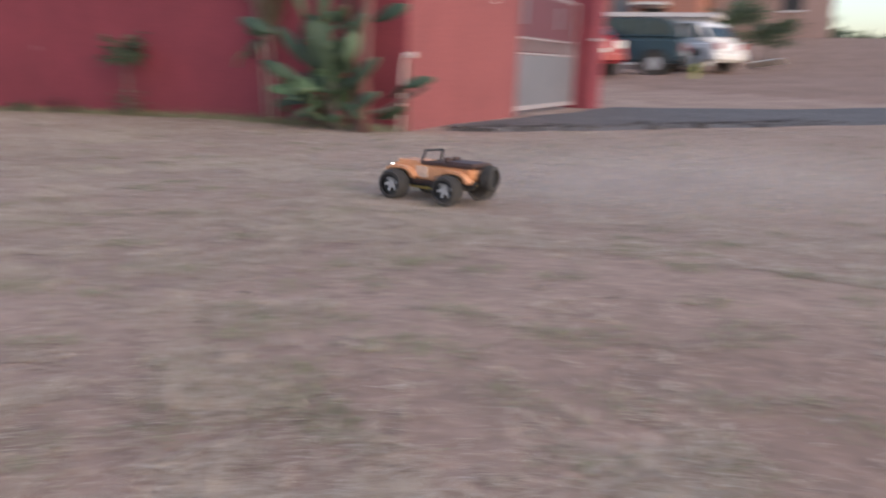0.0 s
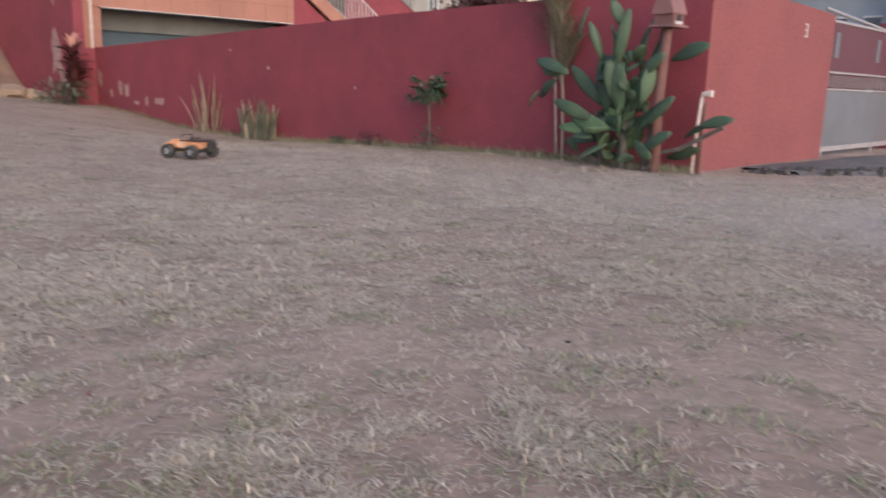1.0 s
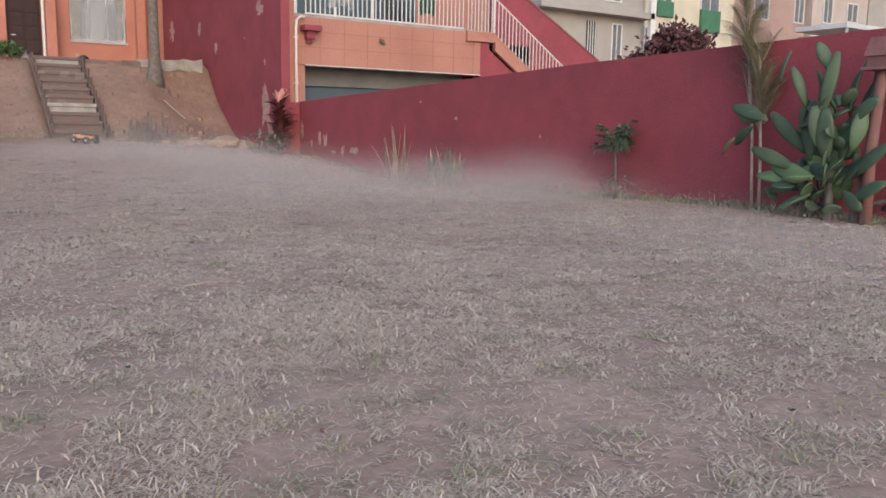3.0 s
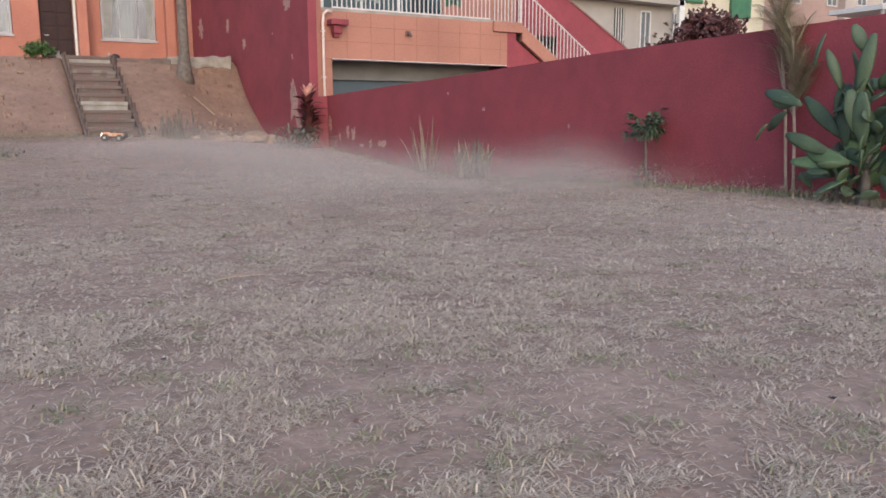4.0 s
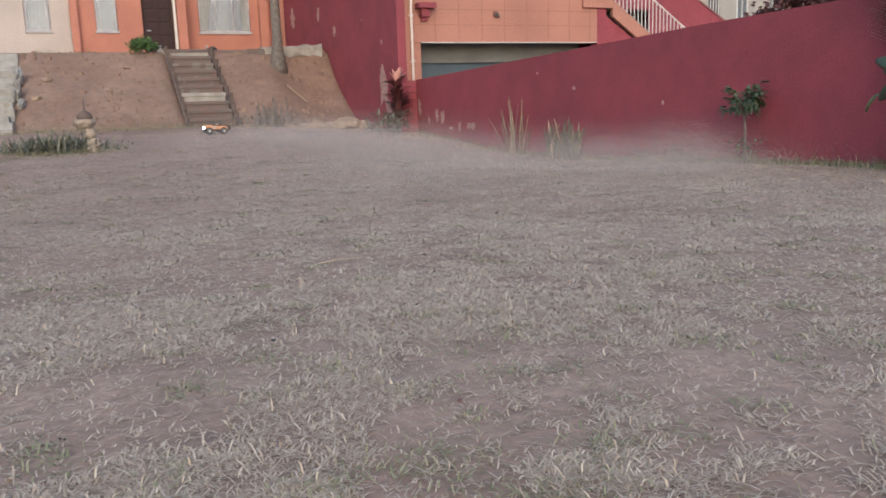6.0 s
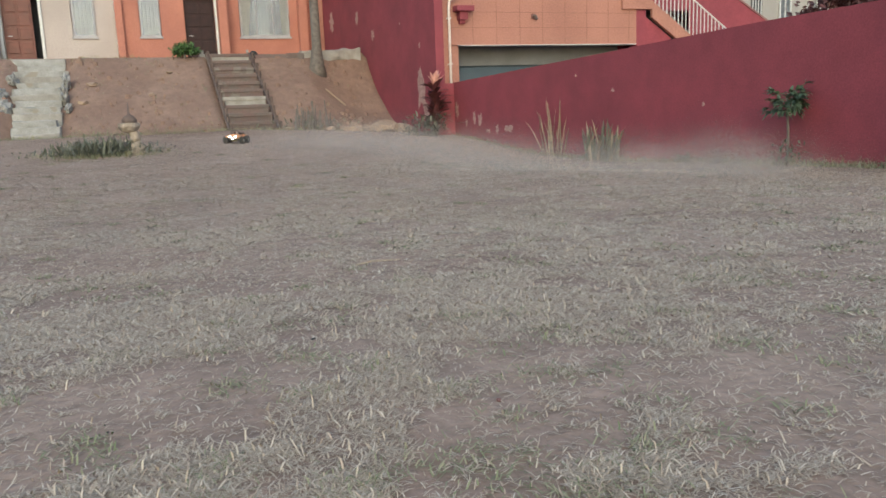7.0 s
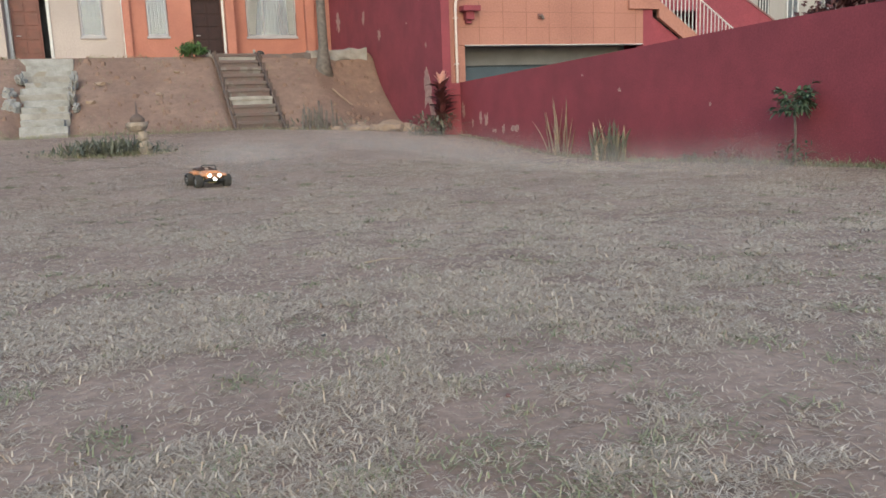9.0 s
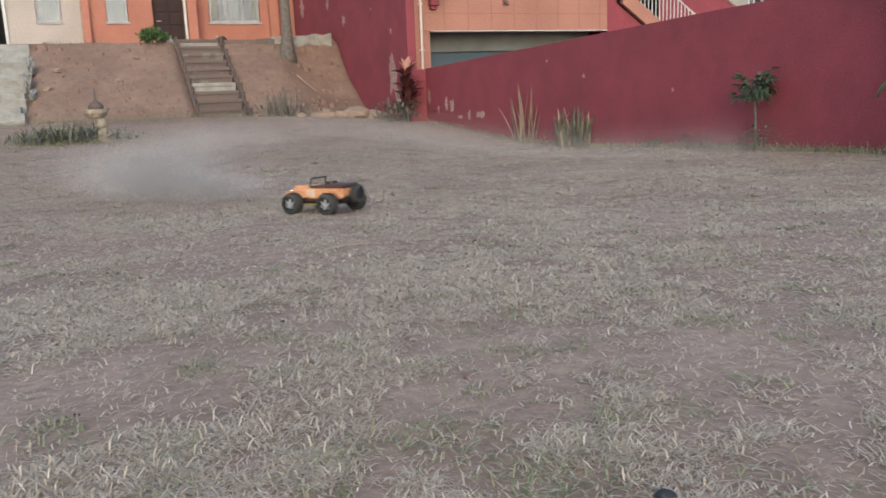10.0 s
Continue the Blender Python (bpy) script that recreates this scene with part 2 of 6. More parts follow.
GREYHOUSE = material("grey_house_paint", (0.32, 0.30, 0.29), (0.28, 0.26, 0.25), 0.8, 30, 0.85, 0.2)
PALECREAM = material("pale_cream_paint", (0.50, 0.46, 0.37), (0.44, 0.40, 0.32), 0.8, 30, 0.85, 0.2)
GREEN = material("green_paint", (0.04, 0.14, 0.075), (0.035, 0.11, 0.06), 2, 50, 0.6, 0.1)
BROWN = material("pinkish_brown_post", (0.185, 0.088, 0.08), (0.145, 0.068, 0.062), 7, 90, 0.85, 0.4)
ROOFPINK = material("dull_pink_tin", (0.235, 0.115, 0.112), (0.19, 0.09, 0.09), 6, 60, 0.7, 0.2)
STONE = material("pale_birdbath_stone", (0.33, 0.27, 0.22), (0.24, 0.19, 0.155), 9, 70, 0.92, 0.5)
ROCK = material("buff_rock", (0.32, 0.235, 0.175), (0.25, 0.175, 0.13), 5, 40, 0.92, 0.7)
TRUNK = material("grey_bark", (0.165, 0.142, 0.128), (0.10, 0.085, 0.077), 9, 70, 0.95, 0.8)
PALMSTEM = material("pale_palm_stem", (0.46, 0.36, 0.31), (0.36, 0.27, 0.23), 7, 60, 0.85, 0.4)
PALMLEAF = material("dusty_palm_leaf", (0.25, 0.24, 0.165), (0.31, 0.255, 0.19), 6, 60, 0.75, 0.2, vary=0.3)
CACTUS = material("prickly_pear_green", (0.06, 0.096, 0.054), (0.038, 0.066, 0.038), 4, 60, 0.6, 0.25, vary=0.25)
CACTUS_YOUNG = material("young_pad_green", (0.105, 0.17, 0.075), (0.085, 0.14, 0.065), 4, 60, 0.6, 0.2, vary=0.15)
LEAF = material("dark_leaf", (0.055, 0.085, 0.05), (0.065, 0.098, 0.055), 8, 60, 0.7, 0.2, vary=0.35)
BUSHLEAF = material("green_bush_leaf", (0.06, 0.12, 0.03), (0.045, 0.09, 0.025), 8, 60, 0.7, 0.2, vary=0.35)
PURPLELEAF = material("purple_leaf", (0.085, 0.028, 0.03), (0.06, 0.022, 0.026), 8, 60, 0.6, 0.2, vary=0.35)
TILEAF = material("wine_red_leaf", (0.125, 0.03, 0.035), (0.075, 0.03, 0.03), 8, 60, 0.55, 0.2, vary=0.3)
TIPINK = material("pale_pink_leaf", (0.55, 0.30, 0.25), (0.45, 0.22, 0.19), 8, 60, 0.6, 0.1, vary=0.2)
REED = material("straw_reed", (0.29, 0.225, 0.165), (0.22, 0.165, 0.12), 9, 60, 0.85, 0.2, vary=0.3)
AGAVE = material("grey_green_blade", (0.13, 0.128, 0.095), (0.09, 0.098, 0.072), 7, 60, 0.75, 0.2, vary=0.3)
PVC = material("white_pipe", (0.66, 0.57, 0.54), (0.58, 0.49, 0.47), 9, 70, 0.5, 0.05)
BLUECAR = material("dark_blue_car_paint", (0.02, 0.048, 0.07), (0.017, 0.042, 0.06), 1, 30, 0.3, 0.0)
REDCAR = material("red_car_paint", (0.27, 0.014, 0.03), (0.24, 0.012, 0.026), 1, 30, 0.3, 0.0)
WHITECAR = material("white_car_paint", (0.62, 0.61, 0.62), (0.58, 0.57, 0.58), 1, 30, 0.35, 0.0)
PLASTIC = material("black_plastic", (0.018, 0.018, 0.02), (0.013, 0.013, 0.014), 6, 60, 0.55, 0.1)
TYRE = material("dusty_tyre", (0.032, 0.031, 0.032), (0.055, 0.05, 0.047), 8, 90, 0.9, 0.4)
RIM = material("silver_rim", (0.55, 0.55, 0.57), (0.45, 0.45, 0.47), 9, 80, 0.35, 0.05, metal=0.7)
RCORANGE = material("orange_toy_body", (0.60, 0.29, 0.15), (0.52, 0.24, 0.12), 9, 70, 0.4, 0.03)
RCPALE = material("pale_decal", (0.6, 0.45, 0.36), (0.5, 0.36, 0.29), 30, 90, 0.5, 0.0)
RCBROWN = material("dark_brown_trim", (0.06, 0.028, 0.022), (0.045, 0.022, 0.018), 9, 70, 0.6, 0.05)
YELLOW = material("yellow_chassis", (0.55, 0.42, 0.12), (0.48, 0.36, 0.1), 9, 70, 0.6, 0.05)
CLOTH = material("washing_cloth", (0.45, 0.47, 0.46), (0.2, 0.27, 0.25), 3, 40, 0.9, 0.1)


def simple_glass(name, tint):
    m = bpy.data.materials.new(name)
    m.use_nodes = True
    p = m.node_tree.nodes["Principled BSDF"]
    p.inputs["Base Color"].default_value = (*tint, 1)
    p.inputs["Roughness"].default_value = 0.05
    p.inputs["Transmission Weight"].default_value = 0.85
    p.inputs["IOR"].default_value = 1.3
    return m


GLASS = simple_glass("window_glass", (0.66, 0.68, 0.72))
CARGLASS = material("car_window_glass", (0.03, 0.05, 0.06), (0.025, 0.04, 0.05), 1, 30, 0.08, 0.0)


def glow(name, colour, power):
    m = bpy.data.materials.new(name)
    m.use_nodes = True
    p = m.node_tree.nodes["Principled BSDF"]
    p.inputs["Emission Color"].default_value = (*colour, 1)
    p.inputs["Emission Strength"].default_value = power
    return m


HEADLAMP = glow("lit_headlamp", (1.0, 0.97, 0.9), 9.0)


def blade_material(name, tones, rough=0.85):
    """Blades of several tones, one tone a blade."""
    m = bpy.data.materials.new(name)
    m.use_nodes = True
    n, l = m.node_tree.nodes, m.node_tree.links
    p = n["Principled BSDF"]
    p.inputs["Roughness"].default_value = rough
    g, r = n.new("ShaderNodeNewGeometry"), n.new("ShaderNodeValToRGB")
    e = r.color_ramp.elements
    while len(e) < len(tones):
        e.new(0.5)
    for i, c in enumerate(tones):
        e[i].position, e[i].color = i / (len(tones) - 1), (*c, 1)
    l.new(g.outputs["Random Per Island"], r.inputs["Fac"])
    l.new(r.outputs["Color"], p.inputs["Base Color"])
    return m


STRAW = blade_material("dry_grass_blade", [(0.22, 0.155, 0.118), (0.45, 0.36, 0.29), (0.36, 0.275, 0.215), (0.42, 0.345, 0.27), (0.56, 0.47, 0.39), (0.30, 0.235, 0.178)])
GREENGRASS = blade_material("faded_green_blade", [(0.14, 0.155, 0.075), (0.22, 0.22, 0.13), (0.3, 0.26, 0.17), (0.17, 0.19, 0.1)])


def dust_material():
    m = bpy.data.materials.new("airborne_dust")
    m.use_nodes = True
    n, l = m.node_tree.nodes, m.node_tree.links
    d, t, x = n.new("ShaderNodeBsdfDiffuse"), n.new("ShaderNodeBsdfTransparent"), n.new("ShaderNodeMixShader")
    s, y = n.new("ShaderNodeBsdfTranslucent"), n.new("ShaderNodeMixShader")
    for q in (d, s):
        q.inputs["Color"].default_value = (0.60, 0.545, 0.52, 1)
    y.inputs["Fac"].default_value = 0.5
    l.new(d.outputs[0], y.inputs[1])
    l.new(s.outputs[0], y.inputs[2])
    x.inputs["Fac"].default_value = 0.18
    l.new(t.outputs[0], x.inputs[1])
    l.new(y.outputs[0], x.inputs[2])
    l.new(x.outputs[0], n["Material Output"].inputs["Surface"])
    return m


DUST = dust_material()
rng = np.random.default_rng(7)


def structure(ob, label, category="wall"):
    return tagged(ob, label, category, kind="structure")


def patches(parent, places, axis, plane, seed):
    """Flaked spots of bare plaster, a few millimetres thick. places: (along, z, width, height)."""
    r = random.Random(seed)
    for a, z, w, h in places:
        out, n = [], 17
        for k in range(n):
            t = 2 * math.pi * k / n
            q = r.uniform(0.4, 1.15)
            out.append((a + math.cos(t) * w / 2 * q, z + math.sin(t) * h / 2 * q))
        lo, hi = (plane - 0.004, plane + 0.01)
        part("peeled_patch", prism(bmesh.new(), out, axis, lo, hi), PATCH, parent)


# ---- garden walls ----
def garden_walls():
    bm = prism(bmesh.new(), [(WALL_Y0, -0.6), (WALL_Y1, -0.6), (WALL_Y1, 1.2), (8.0, 1.53), (WALL_Y0, 1.63)], "x", WALL_X, WALL_X + 0.2)
    bmesh.ops.bevel(bm, geom=[e for e in bm.edges if e.calc_length() > 3], offset=0.015, segments=2, affect="EDGES")
    w = structure(part("wall_garden", bm, RED), "crimson painted garden wall with flaked spots")
    patches(w, [(16.9, 0.6, 0.22, 0.42), (15.98, 0.43, 0.16, 0.3), (15.7, 0.38, 0.2, 0.34), (14.38, 0.2, 0.35, 0.16), (14.9, 0.2, 0.18, 0.2), (10.86, 0.84, 0.10, 0.08),
                (8.79, 0.58, 0.05, 0.08), (11.93, 1.11, 0.07, 0.05), (12.8, 0.25, 0.2, 0.1), (16.4, 0.3, 0.12, 0.2), (15.3, 0.15, 0.25, 0.1)], "x", WALL_X, 3)
    # the long wall stands a little askew to the houses
    w.matrix_basis = Matrix.Translation((WALL_X, WALL_Y0, 0)) @ Matrix.Rotation(radians(1.18), 4, "Z") @ Matrix.Translation((-WALL_X, -WALL_Y0, 0))
    bm = prism(bmesh.new(), [(WALL_X + 0.2, -0.6), (10.1, -0.6), (10.1, 1.6), (8.6, 1.64), (WALL_X + 0.2, 1.66)], "y", WALL_Y0, WALL_Y0 + 0.2)
    # the return starts behind the corner of the long wall
    w2 = structure(part("wall_gate_side", bm, RED_LIT), "red wall beside the driveway gate, brighter light in its colour")
    # an unreadable painted mark, as plain bars
    for k, (dx, dz, wd, ht) in enumerate([(0, 0.06, 0.07, 0.018), (0.025, 0.03, 0.018, 0.06), (0, 0.0, 0.06, 0.018), (0.025, -0.035, 0.018, 0.07), (0, -0.07, 0.07, 0.018)]):
        part("painted_bar", cube(9.25 + dx - wd / 2, 9.25 + dx + wd / 2, WALL_Y0 - 0.006, WALL_Y0 + 0.002, 1.37 + dz - ht / 2, 1.37 + dz + ht / 2), WHITE, w2, "white painted mark")
    # thin sheet that lays the lit red over the long wall's end
    part("lit_corner_end", cube(WALL_X + 0.002, WALL_X + 0.2, WALL_Y0 - 0.006, WALL_Y0 + 0.004, -0.6, 1.62), RED_LIT, w2)
    structure(part("wall_return", cube(SIDE_X + 0.203, WALL_X - 0.285, WALL_Y1 - 0.197, WALL_Y1 - 0.065, -0.6, 1.19), RED), "short crimson wall joining the garden wall to the side wall")
    bm = cube(SIDE_X, SIDE_X + 0.2, WALL_Y1 - 0.2, HOUSE_Y, -0.6, 5.2)
    w3 = structure(part("wall_terrace_side", bm, RED), "tall crimson side wall with flaking paint")
    patches(w3, [(18.32, 3.31, 0.5, 0.4), (21.73, 2.7, 0.42, 0.3), (23.26, 3.27, 0.4, 0.42), (18.04, 2.11, 0.14, 0.16), (26.3, 3.5, 0.7, 0.6), (17.95, 1.0, 0.75, 0.95), (17.7, 0.6, 0.4, 0.5), (18.1, 1.4, 0.3, 0.4), (19.4, 2.75, 0.08, 0.06)], "x", SIDE_X, 5)


garden_walls()


# ---- garage building behind the wall ----
def garage_building():
    y = WALL_Y1
    x0, x1, x2, top = SIDE_X + 0.2, 6.95, 11.72, 3.08
    h = thing("garage_building", "peach painted garage block with balcony and outside stairs", "house")
    part("pier", cube(x0 - 0.2 + 0.003, x1 - 0.28, y - 0.06, y + 0.3, -0.6, 5.6, 0.01), PEACH, h)
    part("door_pier", cube(x1 - 0.28, x1, y + 0.04, y + 0.3, -0.6, 2.04), PEACH, h)
    front = part("front_wall", cube(x1 - 0.28, x2, y, y + 0.3, 2.04, top), PEACH, h, "peach plastered band over the garage door")
    for zz in (2.42, 2.76):
        part("joint", cube(x1 - 0.28, x2, y - 0.004, y + 0.01, zz, zz + 0.012), JOINT, front)
    for k in range(8):
        part("joint", cube(x1 + 0.35 + k * 0.6, x1 + 0.362 + k * 0.6, y - 0.0035, y + 0.01, 2.05, top - 0.002), JOINT, front)
    part("drip_edge", cube(x1, x2, y - 0.012, y + 0.3, 2.025, 2.04), WHITE, h)
    door = part("garage_door", cube(x1, x2, y + 0.92, y + 0.98, -0.1, 2.3), GARAGE_BLUE, h, "dark blue panelled garage door")
    for k in range(4):
        part("panel", cube(x1 + 0.05, x2 - 0.05, y + 0.90, y + 0.925, 0.02 + k * 0.4, 0.38 + k * 0.4, 0.008), GARAGE_BLUE, door)
    # this grey panel stands for the shaded band beneath the lintel
    part("door_header", cube(x1, x2, y + 0.82, y + 0.88, 1.62, 2.3), GARAGE_SHADED, h, "grey upper panel of the garage, lintel shade in its colour")
    part("post", cube(x2, x2 + 0.28, y, y + 0.3, -0.3, 2.9), RED, h, "crimson post under the landing")
    # soffit in the same grey, its shade already in the colour
    part("soffit", cube(x1, x2, y + 0.3, y + 2.0, 2.3, 2.34), GARAGE_SHADED, h)
    part("inner_wall", cube(x2 + 0.28, x2 + 2.6, y + 1.3, y + 1.45, -0.3, 3.0), RED, h)
    part("balcony_slab", cube(x0, x2 + 0.35, y, y + 4.5, top, top + 0.06), CONCRETE, h)
    part("landing", cube(x2 - 0.45, x2 + 0.42, y - 0.08, y + 1.3, 2.86, top + 0.03, 0.01), PEACH, h)
    # upper storey set back behind the balcony
    part("upper_wall", cube(SIDE_X + 0.2, 16.5, y + 4.5, y + 10, -0.3, 6.2), PEACH, h)
    part("upper_window", cube(6.8, 12.4, y + 4.42, y + 4.52, 3.1, 5.7), CARGLASS, h, "dark glazed balcony doors")
    for xx in (7.3, 8.5, 9.7, 10.9):
        part("window_bar", cube(xx - 0.04, xx + 0.04, y + 4.38, y + 4.43, 3.2, 5.6), WHITE, h)
    # balcony railing
    rail = part("balcony_rail", cube(x1 + 0.02, x2 - 0.5, y + 0.02, y + 0.06, top + 1.0, top + 1.04), RAIL, h, "pale metal balcony railing")
    part("bottom_rail", cube(x1 + 0.02, x2 - 0.5, y + 0.025, y + 0.055, top + 0.07, top + 0.1), RAIL, rail)
    n = 36
    for k in range(n + 1):
        xx = x1 + 0.03 + (x2 - 0.55 - x1) * k / n
        part("baluster", cube(xx - 0.011, xx + 0.011, y + 0.03, y + 0.05, top + 0.06, top + 1.01), RAIL, rail)
    # outside stairs going down beside the garage
    sx0, sz0, sx1, sz1 = x2 + 0.42, 3.0, x2 + 3.9, 0.62
    slope = (sz1 - sz0) / (sx1 - sx0)
    part("stringer", prism(bmesh.new(), [(sx0, sz0 - 0.34), (sx1, sz1 - 0.34), (sx1, sz1), (sx0, sz0 + 0.06)], "y", y - 0.08, y + 0.02), PEACH, h)
    for k in range(15):
        xx = sx0 + (sx1 - sx0) * k / 15
        zz = sz0 + slope * (xx - sx0)
        part("stair_tread", cube(xx, xx + 0.3, y + 0.02, y + 1.25, zz - 0.16, zz), CONCRETE, h)
    part("under_stair_wall", prism(bmesh.new(), [(x2 + 0.28, 0.0), (sx1, 0.0), (sx1, sz1 - 0.34), (x2 + 0.28, sz0 - 0.3)], "y", y + 0.03, y + 0.12), RED, h)
    srail = part("stair_rail", tube(bmesh.new(), [(sx0 - 0.05, y - 0.03, sz0 + 1.0), (sx1, y - 0.03, sz1 + 1.0)], 0.02), RAIL, h, "pale metal stair railing")
    for k in range(30):
        xx = sx0 + (sx1 - sx0) * k / 30
        zz = sz0 + slope * (xx - sx0)
        part("stair_baluster", cube(xx - 0.01, xx + 0.01, y - 0.04, y - 0.02, zz, zz + 1.0), RAIL, srail)
    for k in range(8):
        xx = x2 - 0.42 + 0.105 * k
        part("landing_baluster", cube(xx - 0.01, xx + 0.01, y - 0.05, y - 0.03, top + 0.03, top + 1.0), RAIL, srail)
    part("corner_post", cube(sx0 - 0.06, sx0 - 0.02, y - 0.06, y - 0.02, top, top + 1.05), RAIL, srail)
    # red parapet on the far side of the flight
    px0, pz0, px1, pz1 = 13.0, 4.97, 18.6, 1.88
    par = part("stair_parapet", prism(bmesh.new(), [(px0, 0.0), (px1, 0.0), (px1, pz1), (px0, pz0)], "y", y + 1.3, y + 1.48), RED, h, "crimson stair parapet")
    part("coping", prism(bmesh.new(), [(px0, pz0), (px1, pz1), (px1, pz1 + 0.05), (px0, pz0 + 0.05)], "y", y + 1.27, y + 1.51), ROOFPINK, par)
    part("roof", prism(bmesh.new(), [(SIDE_X, 6.2), (11.4, 8.0), (16.8, 6.2), (16.8, 6.1), (SIDE_X, 6.1)], "y", y + 4.2, y + 10.2), TILE, h)
    # fixtures on the front
    pipe = thing("drainpipe", "white drainpipe bent round the corner of the pier", "pipe")
    part("pipe_run", tube(bmesh.new(), [(6.9, y - 0.1, 3.05), (6.78, y - 0.13, 3.06), (6.7, y - 0.12, 2.98), (6.68, y - 0.12, 2.8), (6.68, y - 0.12, -0.1)], 0.03, 8), PVC, pipe, smooth=True)
    for zz in (0.6, 1.6, 2.6):
        part("clip", cube(6.64, 6.72, y - 0.16, y - 0.055, zz, zz + 0.03), PVC, pipe)
    br = thing("wall_bracket", "crimson stepped plaster bracket under the balcony", "bracket")
    part("shelf", cube(6.82, 7.24, y - 0.28, y, 2.76, 2.88, 0.01), RED, br)
    part("corbel", cube(6.92, 7.12, y - 0.18, y, 2.58, 2.765, 0.01), RED, br)
    part("foot", cube(6.95, 7.08, y - 0.1, y, 2.5, 2.585, 0.008), RED, br)
    sp = thing("water_spout", "small rusty spout on the peach wall", "spout")
    part("flange", cube(8.8, 8.92, y - 0.03, y, 2.62, 2.74, 0.006), BROWN, sp)
    part("nozzle", tube(bmesh.new(), [(8.86, y, 2.68), (8.86, y - 0.12, 2.67), (8.87, y - 0.15, 2.6)], 0.035, 8), LOG, sp)
    # washing behind the railing
    for xx, w, hh, mm in ((7.9, 0.7, 0.75, CLOTH), (8.75, 0.6, 0.5, CURTAIN), (9.6, 1.0, 0.35, WHITE), (10.4, 0.5, 0.7, GREEN)):
        c = thing("hanging_washing", "washing hung to dry behind the balcony railing", "laundry", group="washing on the balcony")
        bm = bmesh.new()
        n = 10
        cols = []
        for i in range(n + 1):
            u = i / n
            cols.append([bm.verts.new((xx + u * w, y + 0.9 + 0.05 * math.sin(u * 15) * (1 - v * 0.3), 4.25 - v * hh - 0.04 * math.sin(u * 9) * v)) for v in (0, 0.33, 0.66, 1)])
        for a, b in zip(cols, cols[1:]):
            for k in range(3):
                bm.faces.new((a[k], b[k], b[k + 1], a[k + 1]))
        bmesh.ops.solidify(bm, geom=bm.faces, thickness=0.01)
        part("cloth", bm, mm, c, smooth=True)
    line = thing("washing_line", "thin washing line across the balcony", "line")
    part("cord", tube(bmesh.new(), [(6.7, y + 0.9, 4.3), (9, y + 0.9, 4.24), (11.6, y + 0.9, 4.3)], 0.006, 5), RAIL, line)


garage_building()


# ---- the houses on the terrace ----
def window(parent, x0, x1, z0, z1, y, bars=1, name="window", frame_mat=FRAME):
    w = part(name, cube(x0, x1, y - 0.02, y + 0.03, z0, z1), CURTAIN, parent, "white framed window with net curtains")
    f = 0.055
    for a0, a1, b0, b1 in ((x0, x1, z0, z0 + f), (x0, x1, z1 - f, z1), (x0, x0 + f, z0 + f, z1 - f), (x1 - f, x1, z0 + f, z1 - f)):
        part("frame", cube(a0, a1, y - 0.07, y - 0.015, b0, b1, 0.006), frame_mat, w)
    for k in range(bars):
        xx = x0 + (x1 - x0) * (k + 1) / (bars + 1)
        part("glazing_bar", cube(xx - 0.018, xx + 0.018, y - 0.065, y - 0.022, z0 + f, z1 - f), frame_mat, w)
    part("sill", cube(x0 - 0.05, x1 + 0.05, y - 0.13, y - 0.015, z0 - 0.07, z0, 0.008), frame_mat, w)
    for k in range(int((x1 - x0) / 0.11)):
        xx = x0 + f + 0.03 + k * 0.11
        if xx + 0.06 < x1 - f:
            part("curtain_fold", tube(bmesh.new(), [(xx + 0.02, y - 0.012, z0 + f), (xx + 0.03, y - 0.012, z1 - f)], 0.022, 6, False), CURTAIN, w, smooth=True)
    p = part("pane", cube(x0 + f, x1 - f, y - 0.05, y - 0.045, z0 + f, z1 - f), GLASS, w)
    p.visible_shadow = False
    return w


def front_door(parent, x0, x1, z0, z1, y, mat, panels=True):
    d = part("door", cube(x0, x1, y - 0.05, y + 0.0, z0, z1), mat, parent, "dark carved front door" if mat is DOORWOOD else "red varnished front door standing ajar")
    if panels:
        for r in range(5):
            for c in range(2):
                w = (x1 - x0 - 0.18) / 2
                xx = x0 + 0.06 + c * (w + 0.06)
                zz = z0 + 0.1 + r * (z1 - z0 - 0.15) / 5
                part("door_panel", cube(xx, xx + w, y - 0.075, y - 0.045, zz, zz + (z1 - z0) / 5 - 0.1, 0.012), mat, d)
    part("door_handle", tube(bmesh.new(), [(x0 + 0.1, y - 0.05, z0 + 1.0), (x0 + 0.1, y - 0.11, z0 + 1.0), (x0 + 0.22, y - 0.11, z0 + 1.0)], 0.012, 6), RIM, d)
    return d


